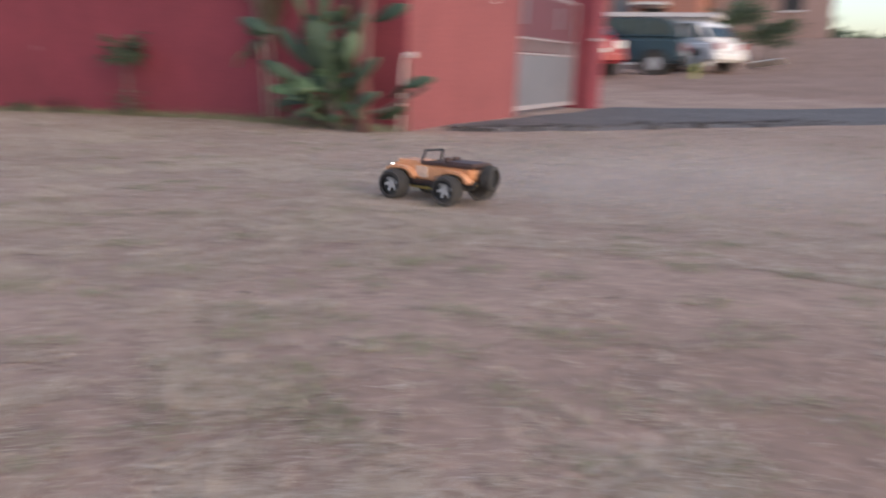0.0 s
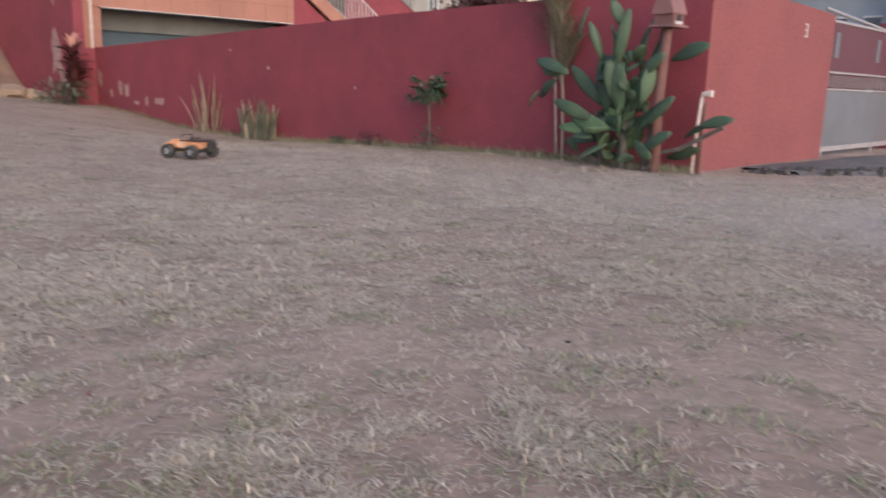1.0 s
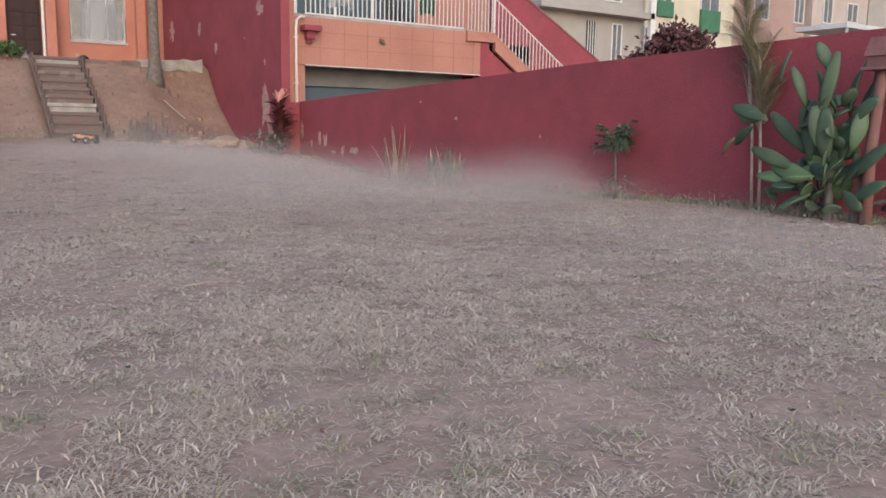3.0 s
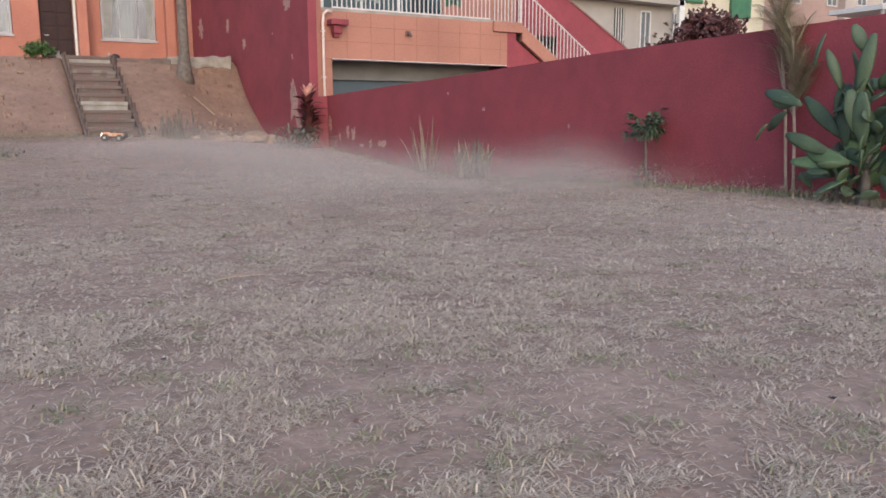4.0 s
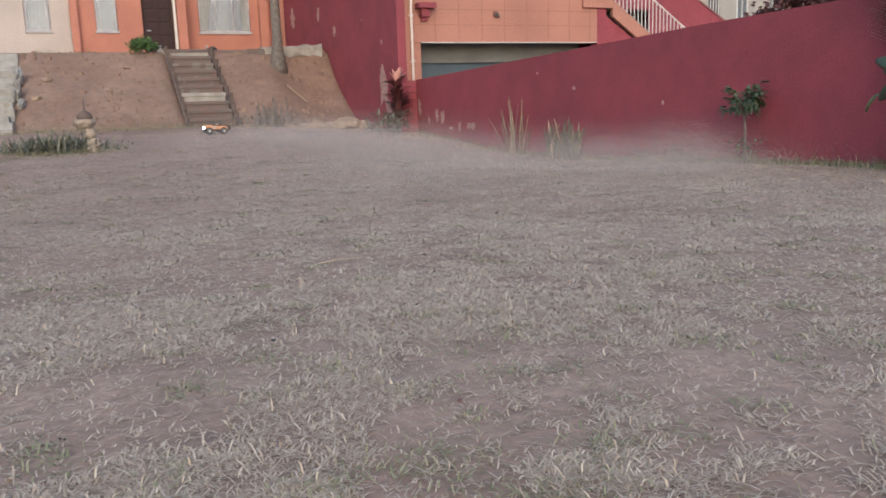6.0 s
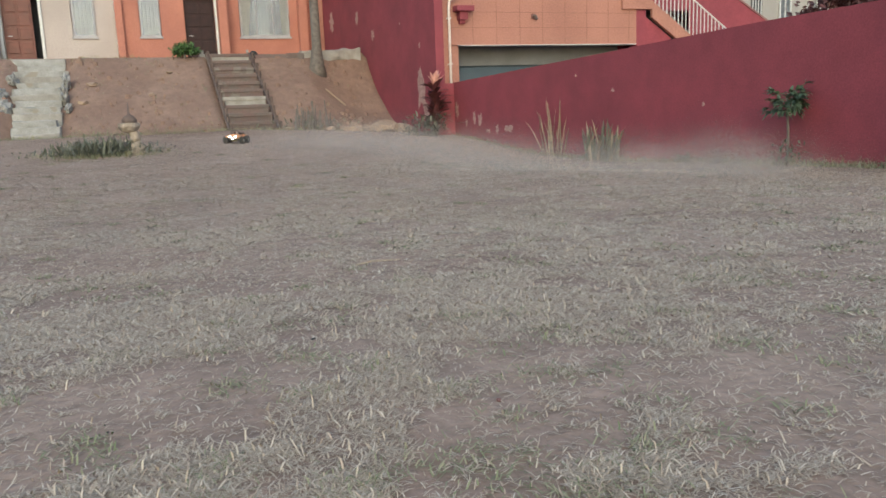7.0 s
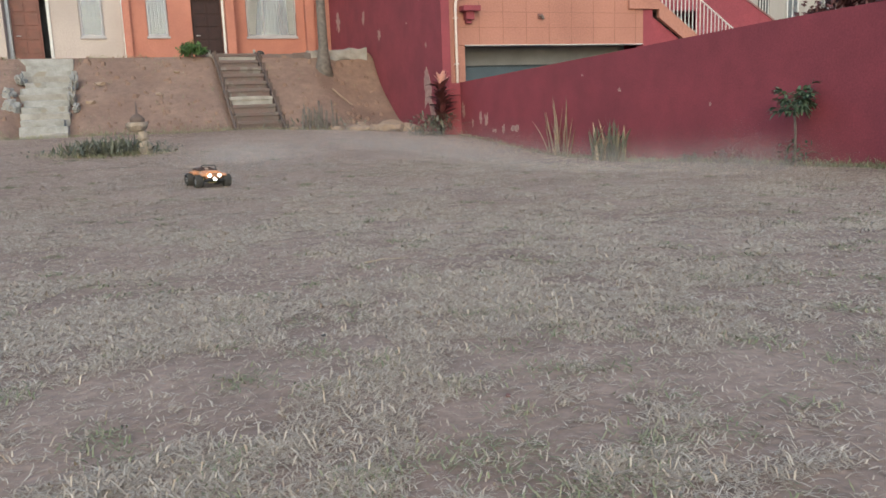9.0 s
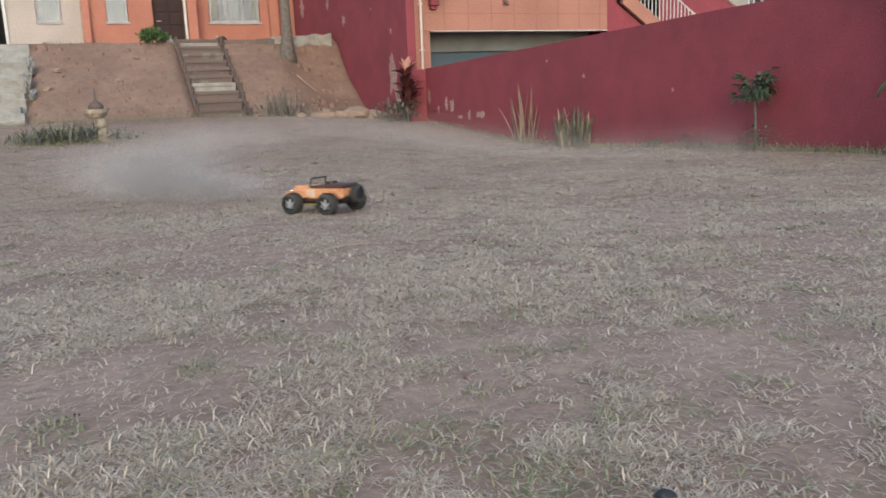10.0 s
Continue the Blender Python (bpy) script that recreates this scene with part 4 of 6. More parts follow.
leafy("purple_shrub", "dark purple leaved shrub behind the wall", "shrub", (23.4, 21.0, zat(23.4, 21)), 3.2, 1.25, 3000, 0.25, PURPLELEAF, 0.08, 0.8, 6, 3)
leafy("purple_shrub", "small purple leaved shrub behind the wall", "shrub", (25.6, 20.9, zat(25.6, 20.9)), 2.7, 0.8, 1200, 0.22, PURPLELEAF, 0.06, 0.7, 5, 4)
leafy("dark_tree", "dark leafy tree behind the carport", "tree", (40.0, 18.5, zat(40, 18.5)), 6.0, 1.6, 1200, 0.35, LEAF, 0.14, 0.8, 6, 5)

# the far side of the road: rows of pink houses seen end on
def side_house(name, label, x, y0, y1, z0, z1, mat, wins):
    h = thing(name, label, "house")
    part("wall", cube(x, x + 8, y0, y1, z0 - 3, z1), mat, h)
    for a, b, c, d, m in wins:
        o = part("window", cube(x - 0.03, x - 0.004, a, b, c, d), m, h)
        part("frame", cube(x - 0.09, x - 0.005, a - 0.08, b + 0.08, d, d + 0.1), WHITE, o)
        part("sill", cube(x - 0.12, x - 0.005, a - 0.08, b + 0.08, c - 0.1, c), WHITE, o)
    part("roof", prism(bmesh.new(), [(y0 - 0.4, z1), ((y0 + y1) / 2, z1 + 1.6), (y1 + 0.4, z1), (y1 + 0.4, z1 - 0.15), (y0 - 0.4, z1 - 0.15)], "x", x - 0.5, x + 8.3), TILE, h)
    return h


side_house("salmon_house", "salmon pink house with an awning", 46, 6.9, 13.5, 2.4, 7.2, PEACH, ((8.6, 9.8, 3.0, 3.8, DARK), (10.5, 11.5, 3.4, 4.4, CURTAIN)))
side_house("pink_house", "pink plastered house across the road", 50, 0.3, 6.6, 2.4, 7.0, PINK, ((4.9, 5.5, 4.4, 5.4, DARK), (1.8, 2.9, 4.0, 5.2, DARK)))
side_house("slate_house", "blue-grey plastered house behind the gate", 47, 13.7, 24, 2.4, 6.6, SLATEHOUSE, ((14.5, 15.3, 3.4, 4.8, CURTAIN), (16.2, 17.0, 3.4, 4.8, CURTAIN)))
aw = thing("awning", "pale flat awning over a window", "awning")
part("canopy", cube(44.6, 46.0, 8.4, 10.1, 3.9, 4.05), WHITE, aw)
part("bracket", tube(bmesh.new(), [(45.99, 9.9, 3.4), (44.8, 9.9, 3.9)], 0.03, 6), RAIL, aw)
sh = thing("white_shed", "low white flat-roofed shed behind the cars", "shed")
part("wall", cube(31, 34, 4.1, 9.5, 0.4, 2.45), WHITE, sh)
part("roof", cube(30.7, 34.3, 3.9, 9.7, 2.45, 2.6), RAIL, sh)
part("door", cube(30.96, 31.0, 5.2, 6.1, 0.7, 2.3), STEEL, sh)
leafy("roadside_bush", "dark green bush on the far verge", "bush", (33.5, 3.7, zat(33.5, 3.7)), 1.7, 1.05, 1500, 0.16, LEAF, 0.06, 0.75, 6, 8)
leafy("roadside_bush", "dusty dark bush on the far verge", "bush", (35.0, 2.2, zat(35, 2.2)), 1.0, 0.9, 1100, 0.16, LEAF, 0.05, 0.6, 6, 9)
lamp = thing("street_lamp", "street lamp with a lit head", "lamp")
part("pole", tube(bmesh.new(), [(40, 4.3, 1.0), (40, 4.3, 4.0), (40, 3.9, 4.25)], [0.06, 0.05, 0.04], 8), STEEL, lamp)
part("lamp_head", cube(39.85, 40.15, 3.25, 3.95, 4.2, 4.32, 0.03), HEADLAMP, lamp)
sheet = thing("white_sheet", "white sheet of scrap lying on the slope", "scrap")
part("panel", cube(-0.55, 0.55, -0.25, 0.25, -0.02, 0.02, 0.01), WHITE, sheet)
sheet.matrix_basis = pose(31, 2.1, zat(31, 2.1) + 0.22, 20, 10, 80)
stub = thing("marker_post", "short yellow-green marker post on the verge", "post")
part("post", cube(-0.07, 0.07, -0.05, 0.05, -0.1, 0.42, 0.01), material("lime_marker_paint", (0.36, 0.38, 0.12), (0.3, 0.32, 0.1), 6, 60, 0.7, 0.1), stub)
stub.matrix_basis = pose(22.6, 3.25, zat(22.6, 3.25), 0, 5, 0)
woods_v, woods_f = [], []
wr = np.random.default_rng(21)
for k in range(5000):
    y = wr.uniform(-60, 1.5)
    c = np.array([80 + wr.normal(0, 4), y, 2.3 + abs(wr.normal(0, 0.9)) * (1 + 0.5 * math.sin(y * 0.6))])
    d, u = wr.normal(0, 0.45, 3), wr.normal(0, 0.3, 3)
    b = len(woods_v)
    woods_v += [c - d, c + u, c + d, c - u]
    woods_f += [(b, b + 1, b + 2, b + 3)]
tagged(raw("far_woods", woods_v, woods_f, LEAF), "dark line of distant scrub", "woods", kind="stuff")


# ---- plants along the wall ----
def pad(bm, base, way, length, width, face, thick=0.015):
    """A flat oval cactus pad from base along way, its flat side towards face."""
    way = Vector(way).normalized()
    side = way.cross(Vector(face)).normalized()
    nrm = side.cross(way).normalized()
    rings = []
    n, m = 7, 10
    for i in range(n + 1):
        t = i / n
        w = width / 2 * max(0.16, math.sin(math.pi * (0.05 + 0.88 * t ** 1.15)) ** 0.75)
        c = Vector(base) + way * (length * t) + nrm * (0.06 * length * math.sin(math.pi * t))
        rings.append([bm.verts.new(c + side * (w * math.cos(a)) + nrm * (thick * (0.5 + 0.5 * math.sin(math.pi * (0.1 + 0.8 * t))) * math.sin(a))) for a in [2 * math.pi * k / m for k in range(m)]])
    for a, b in zip(rings, rings[1:]):
        for k in range(m):
            bm.faces.new((a[k], a[(k + 1) % m], b[(k + 1) % m], b[k]))
    bm.faces.new(rings[0][::-1])
    bm.faces.new(rings[-1])
    return Vector(base) + way * length


def prickly_pear():
    t = thing("prickly_pear", "large green prickly pear cactus by the wall", "cactus", pose(6.62, 4.32, -0.06))
    r = random.Random(4)
    for dx, dy, h in ((0, 0, 0.55), (0.05, 0.25, 0.5), (0.02, -0.22, 0.55), (0.1, 0.1, 0.7)):
        part("stem", tube(bmesh.new(), [(dx, dy, -0.1), (dx * 1.2, dy * 1.2, h * 0.5), (dx, dy * 1.4, h)], [0.045, 0.04, 0.03], 7), TRUNK, t, smooth=True)
    # y, z of the base; y, z of the tip; width; young
    pads = [(-0.05, 0.5, -0.05, 0.98, 0.2, 0), (-0.05, 0.95, 0.1, 1.32, 0.13, 0), (0.12, 0.5, 0.18, 1.06, 0.2, 0), (0.18, 0.98, 0.3, 1.35, 0.12, 0), (-0.1, 0.9, -0.1, 1.3, 0.2, 0),
            (0.22, 0.55, 0.45, 0.95, 0.17, 0), (0.38, 0.86, 0.86, 1.0, 0.17, 0), (0.42, 0.9, 0.72, 0.88, 0.15, 0), (0.72, 0.8, 1.0, 0.62, 0.15, 0), (0.86, 0.68, 1.05, 0.52, 0.14, 1),
            (-0.12, 0.5, -0.2, 0.92, 0.18, 0), (-0.2, 0.85, -0.45, 1.05, 0.16, 0), (-0.42, 1.0, -0.8, 1.12, 0.19, 0), (-0.15, 0.28, -0.42, 0.62, 0.17, 0), (-0.3, 0.4, -0.55, 0.68, 0.16, 0),
            (0.0, 0.3, 0.22, 0.55, 0.19, 1), (0.05, 0.35, 0.38, 0.44, 0.2, 1), (0.0, 0.42, -0.1, 0.66, 0.18, 1), (0.2, 0.3, 0.5, 0.34, 0.17, 1), (0.3, 0.22, 0.66, 0.16, 0.17, 0),
            (0.1, 0.2, 0.35, 0.04, 0.2, 0), (-0.05, 0.25, 0.1, 0.02, 0.19, 0), (-0.2, 0.25, -0.4, 0.1, 0.15, 0), (-0.4, 0.1, -0.7, 0.22, 0.14, 0), (-0.3, 0.18, -0.6, 0.36, 0.16, 0),
            (-0.78, 0.42, -1.1, 0.5, 0.14, 0), (0.0, 0.6, 0.05, 1.0, 0.2, 0), (-0.25, 0.6, -0.3, 0.98, 0.18, 0), (0.3, 0.62, 0.35, 1.02, 0.18, 0), (0.12, 1.0, 0.06, 1.4, 0.15, 0),
            (0.05, 1.3, 0.14, 1.55, 0.15, 0), (-0.55, 0.3, -0.82, 0.46, 0.1, 0), (0.25, 0.42, 0.5, 0.6, 0.17, 0), (-0.02, 0.15, -0.16, 0.4, 0.2, 1),
            (-0.13, 0.92, -0.2, 1.42, 0.17, 0), (-0.2, 0.8, -0.3, 1.28, 0.16, 0), (0.02, 0.9, -0.08, 1.47, 0.15, 0), (-0.28, 1.0, -0.26, 1.4, 0.13, 0), (0.4, 1.2, 0.36, 1.52, 0.11, 0)]
    for y0, z0, y1, z1, w, young in pads:
        y0, y1 = (q * 1.1 if q < 0 else q + 0.18 * (q > 0.35) for q in (y0, y1))
        d = Vector((r.uniform(-0.12, 0.12), y1 - y0, z1 - z0))
        bm = bmesh.new()
        pad(bm, (r.uniform(-0.22, 0.1), y0, z0), d, d.length * 0.96, w * 0.8, (-1, r.uniform(-1.1, 1.1), r.uniform(-0.3, 1.1)))
        part("pad", bm, CACTUS_YOUNG if young else CACTUS, t, smooth=True)
    for k in range(60):
        z0 = r.uniform(0.03, 1.0)
        y0 = r.gauss(0.02, 0.2 - 0.09 * z0)
        d = Vector((r.uniform(-0.6, 0.3), r.uniform(-0.7, 0.7), r.uniform(-0.1, 1.0)))
        bm = bmesh.new()
        pad(bm, (r.uniform(-0.2, 0.15), y0, z0), d, r.uniform(0.13, 0.25), r.uniform(0.09, 0.15), (r.uniform(-1, 0.2), r.uniform(-1, 1), r.uniform(-0.4, 1)))
        part("pad", bm, CACTUS, t, smooth=True)
    part("low_branch", tube(bmesh.new(), [(0, -0.2, 0.1), (0.0, -0.6, 0.2), (0, -1.0, 0.42)], 0.02, 6), TRUNK, t)


prickly_pear()


def strip_leaf(bm, base, way, length, width, droop=0.3, up=(0, 0, 1)):
    way = Vector(way).normalized()
    side = way.cross(Vector(up))
    side = side.normalized() if side.length > 0.01 else Vector((1, 0, 0))
    n, prev = 5, None
    for i in range(n + 1):
        t = i / n
        c = Vector(base) + way * (length * t) + Vector((0, 0, -droop * length * t * t))
        w = width / 2 * (1 - t) ** 0.6 * (0.5 + 0.5 * min(1, 4 * t)) + 0.0008
        fold = Vector((0, 0, w * 0.35))
        row = [bm.verts.new(c - side * w + fold), bm.verts.new(c), bm.verts.new(c + side * w + fold)]
        if prev:
            bm.faces.new((prev[0], prev[1], row[1], row[0]))
            bm.faces.new((prev[1], prev[2], row[2], row[1]))
        prev = row


def young_palm(place, h, tip_y, seed, n_fronds, reach):
    r = random.Random(seed)
    t = thing("slim_palm", "slim palm with drooping dusty fronds by the wall", "palm", pose(*place), group="palms by the wall")
    top = Vector((0.0, tip_y, h))
    part("stem", tube(bmesh.new(), [(0, 0, -0.1), (0.0, tip_y * 0.3, h * 0.4), top * 0.8, top], [0.017, 0.015, 0.012, 0.01], 7), PALMSTEM, t, smooth=True)
    for k in range(n_fronds):
        a = 2 * math.pi * k / n_fronds + r.uniform(-0.3, 0.3)
        zz = r.uniform(0.5, 1.0)
        base = top * zz
        way = Vector((0.35 * math.cos(a), 0.8 * math.sin(a), r.uniform(1.0, 3.0)))
        L = reach * r.uniform(0.7, 1.1)
        bm = bmesh.new()
        n = 16
        pts = []
        for i in range(n + 1):
            u = i / n
            pts.append(base + way.normalized() * (L * u) + Vector((0, 0, -0.3 * L * u * u)))
        for i in range(2, n):
            d = (pts[i + 1] - pts[i - 1]).normalized()
            s = d.cross(Vector((0, 0, 1))).normalized()
            for q in (-1, 1):
                strip_leaf(bm, pts[i], s * q + d * 0.9 + Vector((0, 0, -0.2)), L * 0.5 * (1 - 0.45 * i / n), 0.011, 0.12)
        tube(bm, pts, [0.006 - 0.004 * i / n for i in range(n + 1)], 5)
        part("frond", bm, PALMLEAF, t)


young_palm((6.9, 5.32, -0.08), 2.15, 0.26, 1, 26, 0.66)
young_palm((6.86, 5.21, -0.08), 1.5, 0.12, 2, 26, 0.52)


def bird_feeder():
    t = thing("bird_house", "pinkish bird house on a tall brown post", "bird house", pose(6.55, 3.94, -0.06))
    part("post", tube(bmesh.new(), [(0.03, 0, -0.2), (0, 0.0, 0.6), (0.0, -0.04, 1.3)], [0.052, 0.048, 0.045], 10), BROWN, t, smooth=True)
    b = part("box", cube(-0.1, 0.1, -0.14, 0.05, 1.3, 1.4, 0.006), BROWN, t)
    part("floor_board", cube(-0.13, 0.13, -0.17, 0.08, 1.275, 1.3, 0.004), ROOFPINK, b)
    part("entrance", tube(bmesh.new(), [(0, -0.148, 1.36), (0, -0.136, 1.36)], 0.028, 12), DARK, b)
    part("white_panel", cube(-0.06, 0.06, -0.146, -0.138, 1.305, 1.33), WHITE, b)
    part("roof", prism(bmesh.new(), [(-0.15, 1.39), (0.065, 1.39), (0.065, 1.405), (0.02, 1.54), (-0.10, 1.54), (-0.15, 1.405)], "x", -0.12, 0.12), ROOFPINK, t)


bird_feeder()


def standpipe():
    t = thing("standpipe_tap", "white plastic standpipe tied to a short stake", "tap", pose(6.8, 3.66, -0.03))
    part("pipe", tube(bmesh.new(), [(0, 0.02, -0.15), (0, 0, 0.35), (0, -0.02, 0.62), (0, -0.03, 0.66), (0, -0.06, 0.675)], 0.016, 8), PVC, t, smooth=True)
    part("elbow", tube(bmesh.new(), [(0, -0.03, 0.665), (0, -0.1, 0.68)], 0.024, 8), PVC, t)
    part("tap_head", cube(-0.02, 0.02, -0.125, -0.085, 0.645, 0.705, 0.008), PVC, t)
    part("stake", cube(0.015, 0.04, -0.055, -0.025, -0.1, 0.6, 0.004), BROWN, t)


standpipe()


def wall_plants():
    r = random.Random(9)
    # a small papaya
    t = thing("papaya_sapling", "thin papaya sapling against the wall", "sapling", pose(6.65, 7.05, -0.15))
    part("stem", tube(bmesh.new(), [(0, 0, -0.05), (0.02, 0.03, 0.4), (0, 0.05, 0.78)], [0.018, 0.015, 0.011], 7), TRUNK, t, smooth=True)
    bm = bmesh.new()
    for k in range(44):
        a, e = r.uniform(0, 6.28), r.uniform(-0.5, 0.7)
        d = Vector((math.cos(a) * math.cos(e), math.sin(a) * math.cos(e), math.sin(e)))
        q = Vector((0, 0.05, r.uniform(0.66, 0.82)))
        end = q + d * r.uniform(0.08, 0.24)
        tube(bm, [q, end], 0.004, 4)
        for f in range(6):
            w = (d + Vector((r.uniform(-1, 1), r.uniform(-1, 1), r.uniform(-0.5, 0.6)))).normalized()
            strip_leaf(bm, end, w, r.uniform(0.07, 0.13), 0.055, 0.3)
    part("crown", bm, LEAF, t)
    bm = bmesh.new()
    for k in range(60):
        b = (r.uniform(-0.12, 0.12), r.uniform(-0.14, 0.2), r.uniform(0.05, 0.3))
        strip_leaf(bm, b, (r.uniform(-1, 1), r.uniform(-1, 1), r.uniform(-0.2, 1)), r.uniform(0.06, 0.14), 0.03, 0.4)
    part("lower_leaves", bm, LEAF, t)
    # low dark weed
    for yy, s in ((8.3, 1.0), (9.0, 0.6)):
        w = thing("dark_weed", "low dark reddish weed at the wall's foot", "weed", pose(6.75, yy, zat(6.75, yy)), group="weeds at the wall")
        bm = bmesh.new()
        for k in range(60):
            b = (r.uniform(-0.1, 0.1), r.uniform(-0.16, 0.16) * s, r.uniform(0, 0.16) * s)
            strip_leaf(bm, b, (r.uniform(-1, 1), r.uniform(-1, 1), r.uniform(0, 1.2)), r.uniform(0.05, 0.12), 0.03, 0.5)
        part("leaves", bm, PURPLELEAF if s == 1 else LEAF, w)
    # straw reeds
    t = thing("dry_reeds", "tall dry straw-coloured reeds", "reeds", pose(6.72, 12.5, zat(6.72, 12.5)))
    for k in range(26):
        yy = r.gauss(0, 0.16)
        bm = bmesh.new()
        strip_leaf(bm, (r.uniform(-0.1, 0.1), yy, 0), (r.uniform(-0.15, 0.15), yy * 0.9 + r.uniform(-0.25, 0.35), 1.0), r.uniform(0.5, 1.2), 0.03, r.uniform(0.0, 0.3))
        part("reed", bm, REED, t)
    # clump of grey-green blades
    t = thing("blade_clump", "clump of stiff grey-green blades", "plant", pose(6.68, 10.9, zat(6.68, 10.9)))
    for k in range(70):
        yy = r.uniform(-0.42, 0.42)
        bm = bmesh.new()
        strip_leaf(bm, (r.uniform(-0.12, 0.12), yy, -0.02), (r.uniform(-0.2, 0.2), r.uniform(-0.4, 0.4), 1.0), r.uniform(0.35, 0.85), 0.06, r.uniform(0.05, 0.35))
        part("blade", bm, AGAVE if k % 5 else REED, t)
    # the wine-red plant at the corner
    t = thing("red_cordyline", "wine-red cordyline with a pale pink crown", "plant", pose(6.15, 16.75, zat(6.15, 16.75)))
    part("stem", tube(bmesh.new(), [(0, 0, -0.05), (0.02, 0, 0.5), (0.0, 0, 1.0)], [0.035, 0.03, 0.02], 7), TRUNK, t)
    for k in range(70):
        z = r.uniform(0.3, 1.05)
        a = r.uniform(0, 6.28)
        bm = bmesh.new()
        strip_leaf(bm, (0, 0, z), (math.cos(a), math.sin(a), r.uniform(0.5, 1.8)), r.uniform(0.38, 0.6), 0.15, 0.35)
        part("leaf", bm, TILEAF, t)
    for k in range(12):
        a = 6.28 * k / 12
        bm = bmesh.new()
        strip_leaf(bm, (0, 0, 1.08), (math.cos(a), math.sin(a), r.uniform(1.0, 3)), r.uniform(0.32, 0.48), 0.12, 0.2)
        part("crown_leaf", bm, TIPINK, t)
    t = thing("leafy_underbrush", "dusty green underbrush at the cordyline's foot", "plant", pose(5.95, 16.8, zat(5.95, 16.8)))
    bm = bmesh.new()
    for k in range(260):
        b = (r.gauss(0, 0.24), r.gauss(0, 0.2), r.uniform(0, 0.42))
        strip_leaf(bm, b, (r.uniform(-1, 1), r.uniform(-1, 1), r.uniform(0, 1.5)), r.uniform(0.15, 0.38), 0.045, 0.5)
    part("leaves", bm, AGAVE, t)
    # on the bank
    t = thing("bank_shoots", "leafless brown shoots at the foot of the bank", "plant", pose(3.75, 18.75, zat(3.75, 18.75)))
    for k in range(24):
        b = (r.gauss(0, 0.3), r.gauss(0, 0.1), -0.03)
        part("shoot", tube(bmesh.new(), [b, (b[0] + r.uniform(-0.06, 0.06), b[1], r.uniform(0.25, 0.75))], [0.03, 0.014], 5), TRUNK, t)
    bm = bmesh.new()
    for k in range(90):
        b = (r.gauss(0, 0.5), r.gauss(0, 0.12), r.uniform(0, 0.2))
        strip_leaf(bm, b, (r.uniform(-1, 1), r.uniform(-1, 1), r.uniform(0.2, 1.5)), r.uniform(0.15, 0.35), 0.05, 0.5)
    part("leaves", bm, AGAVE, t)
    t = thing("weed_patch", "dusty grey-green weeds beside the birdbath", "weeds", pose(-0.65, 13.15, zat(-0.65, 13.15)))
    bm = bmesh.new()
    for k in range(620):
        b = (r.gauss(0, 0.42), r.gauss(0, 0.3), r.uniform(0, 0.12))
        strip_leaf(bm, b, (r.uniform(-1, 1), r.uniform(-1, 1), r.uniform(0.4, 2)), r.uniform(0.12, 0.42) * math.exp(-(b[0] / 0.9) ** 2), 0.026, 0.4)
    part("leaves", bm, AGAVE, t)
    leafy("terrace_bush", "small bright green bush beside the steps", "bush", (1.35, BANK_Y1 - 0.1, zat(1.35, BANK_Y1 - 0.1)), 0.22, 0.34, 900, 0.10, BUSHLEAF, 0.02, 0.6, 6, 12)
    t = thing("tall_tree", "tall bare grey trunk on the bank's edge", "tree", pose(4.72, 21.9, zat(4.72, 21.9)))
    part("trunk", tube(bmesh.new(), [(0, 0, -0.3), (0.01, 0, 0.15), (0.03, 0, 0.6), (0.02, 0, 2.2), (0.06, 0.1, 5.0)], [0.3, 0.19, 0.13, 0.115, 0.1], 12), TRUNK, t, smooth=True)
    bm = bmesh.new()
    for k in range(9):
        a = 6.28 * k / 9
        tube(bm, [(0.06, 0.1, 4.7), (0.06 + 0.7 * math.cos(a), 0.1 + 0.7 * math.sin(a), 5.6), (0.06 + 1.3 * math.cos(a), 0.1 + 1.3 * math.sin(a), 5.9)], [0.05, 0.03, 0.01], 5)
    part("limbs", bm, TRUNK, t)
    bm = bmesh.new()
    for k in range(400):
        a, q = r.uniform(0, 6.28), r.uniform(0.3, 1.6)
        strip_leaf(bm, (0.06 + q * math.cos(a), 0.1 + q * math.sin(a), r.uniform(5.3, 6.4)), (r.uniform(-1, 1), r.uniform(-1, 1), r.uniform(-0.5, 1)), 0.3, 0.1, 0.5)
    part("crown", bm, LEAF, t)
    st = thing("bent_stick", "pale bent stick lying on the clay bank", "stick")
    part("stick", tube(bmesh.new(), [(4.75, 21.1, zat(4.75, 21.1) + 0.05), (4.95, 20.9, zat(4.95, 20.9) + 0.07), (5.12, 20.6, zat(5.12, 20.6) + 0.05)], 0.022, 6), ROCK, st)
    for k, (x, y, s) in enumerate(((5.9, 18.5, 0.28), (5.55, 18.55, 0.34), (5.2, 18.6, 0.22), (4.7, 18.55, 0.2), (6.12, 18.9, 0.18), (4.2, 18.6, 0.14), (3.2, 18.6, 0.1), (5.0, 19.4, 0.09), (5.7, 19.8, 0.1), (0.4, 20.6, 0.09), (-0.9, 21.2, 0.12), (-1.1, 20.2, 0.1), (0.9, 21.7, 0.08))):
        rk = thing("rock", "buff coloured rock lying on the clay bank", "rock", group="rocks on the bank")
        bm = bmesh.new()
        bmesh.ops.create_icosphere(bm, subdivisions=2, radius=s)
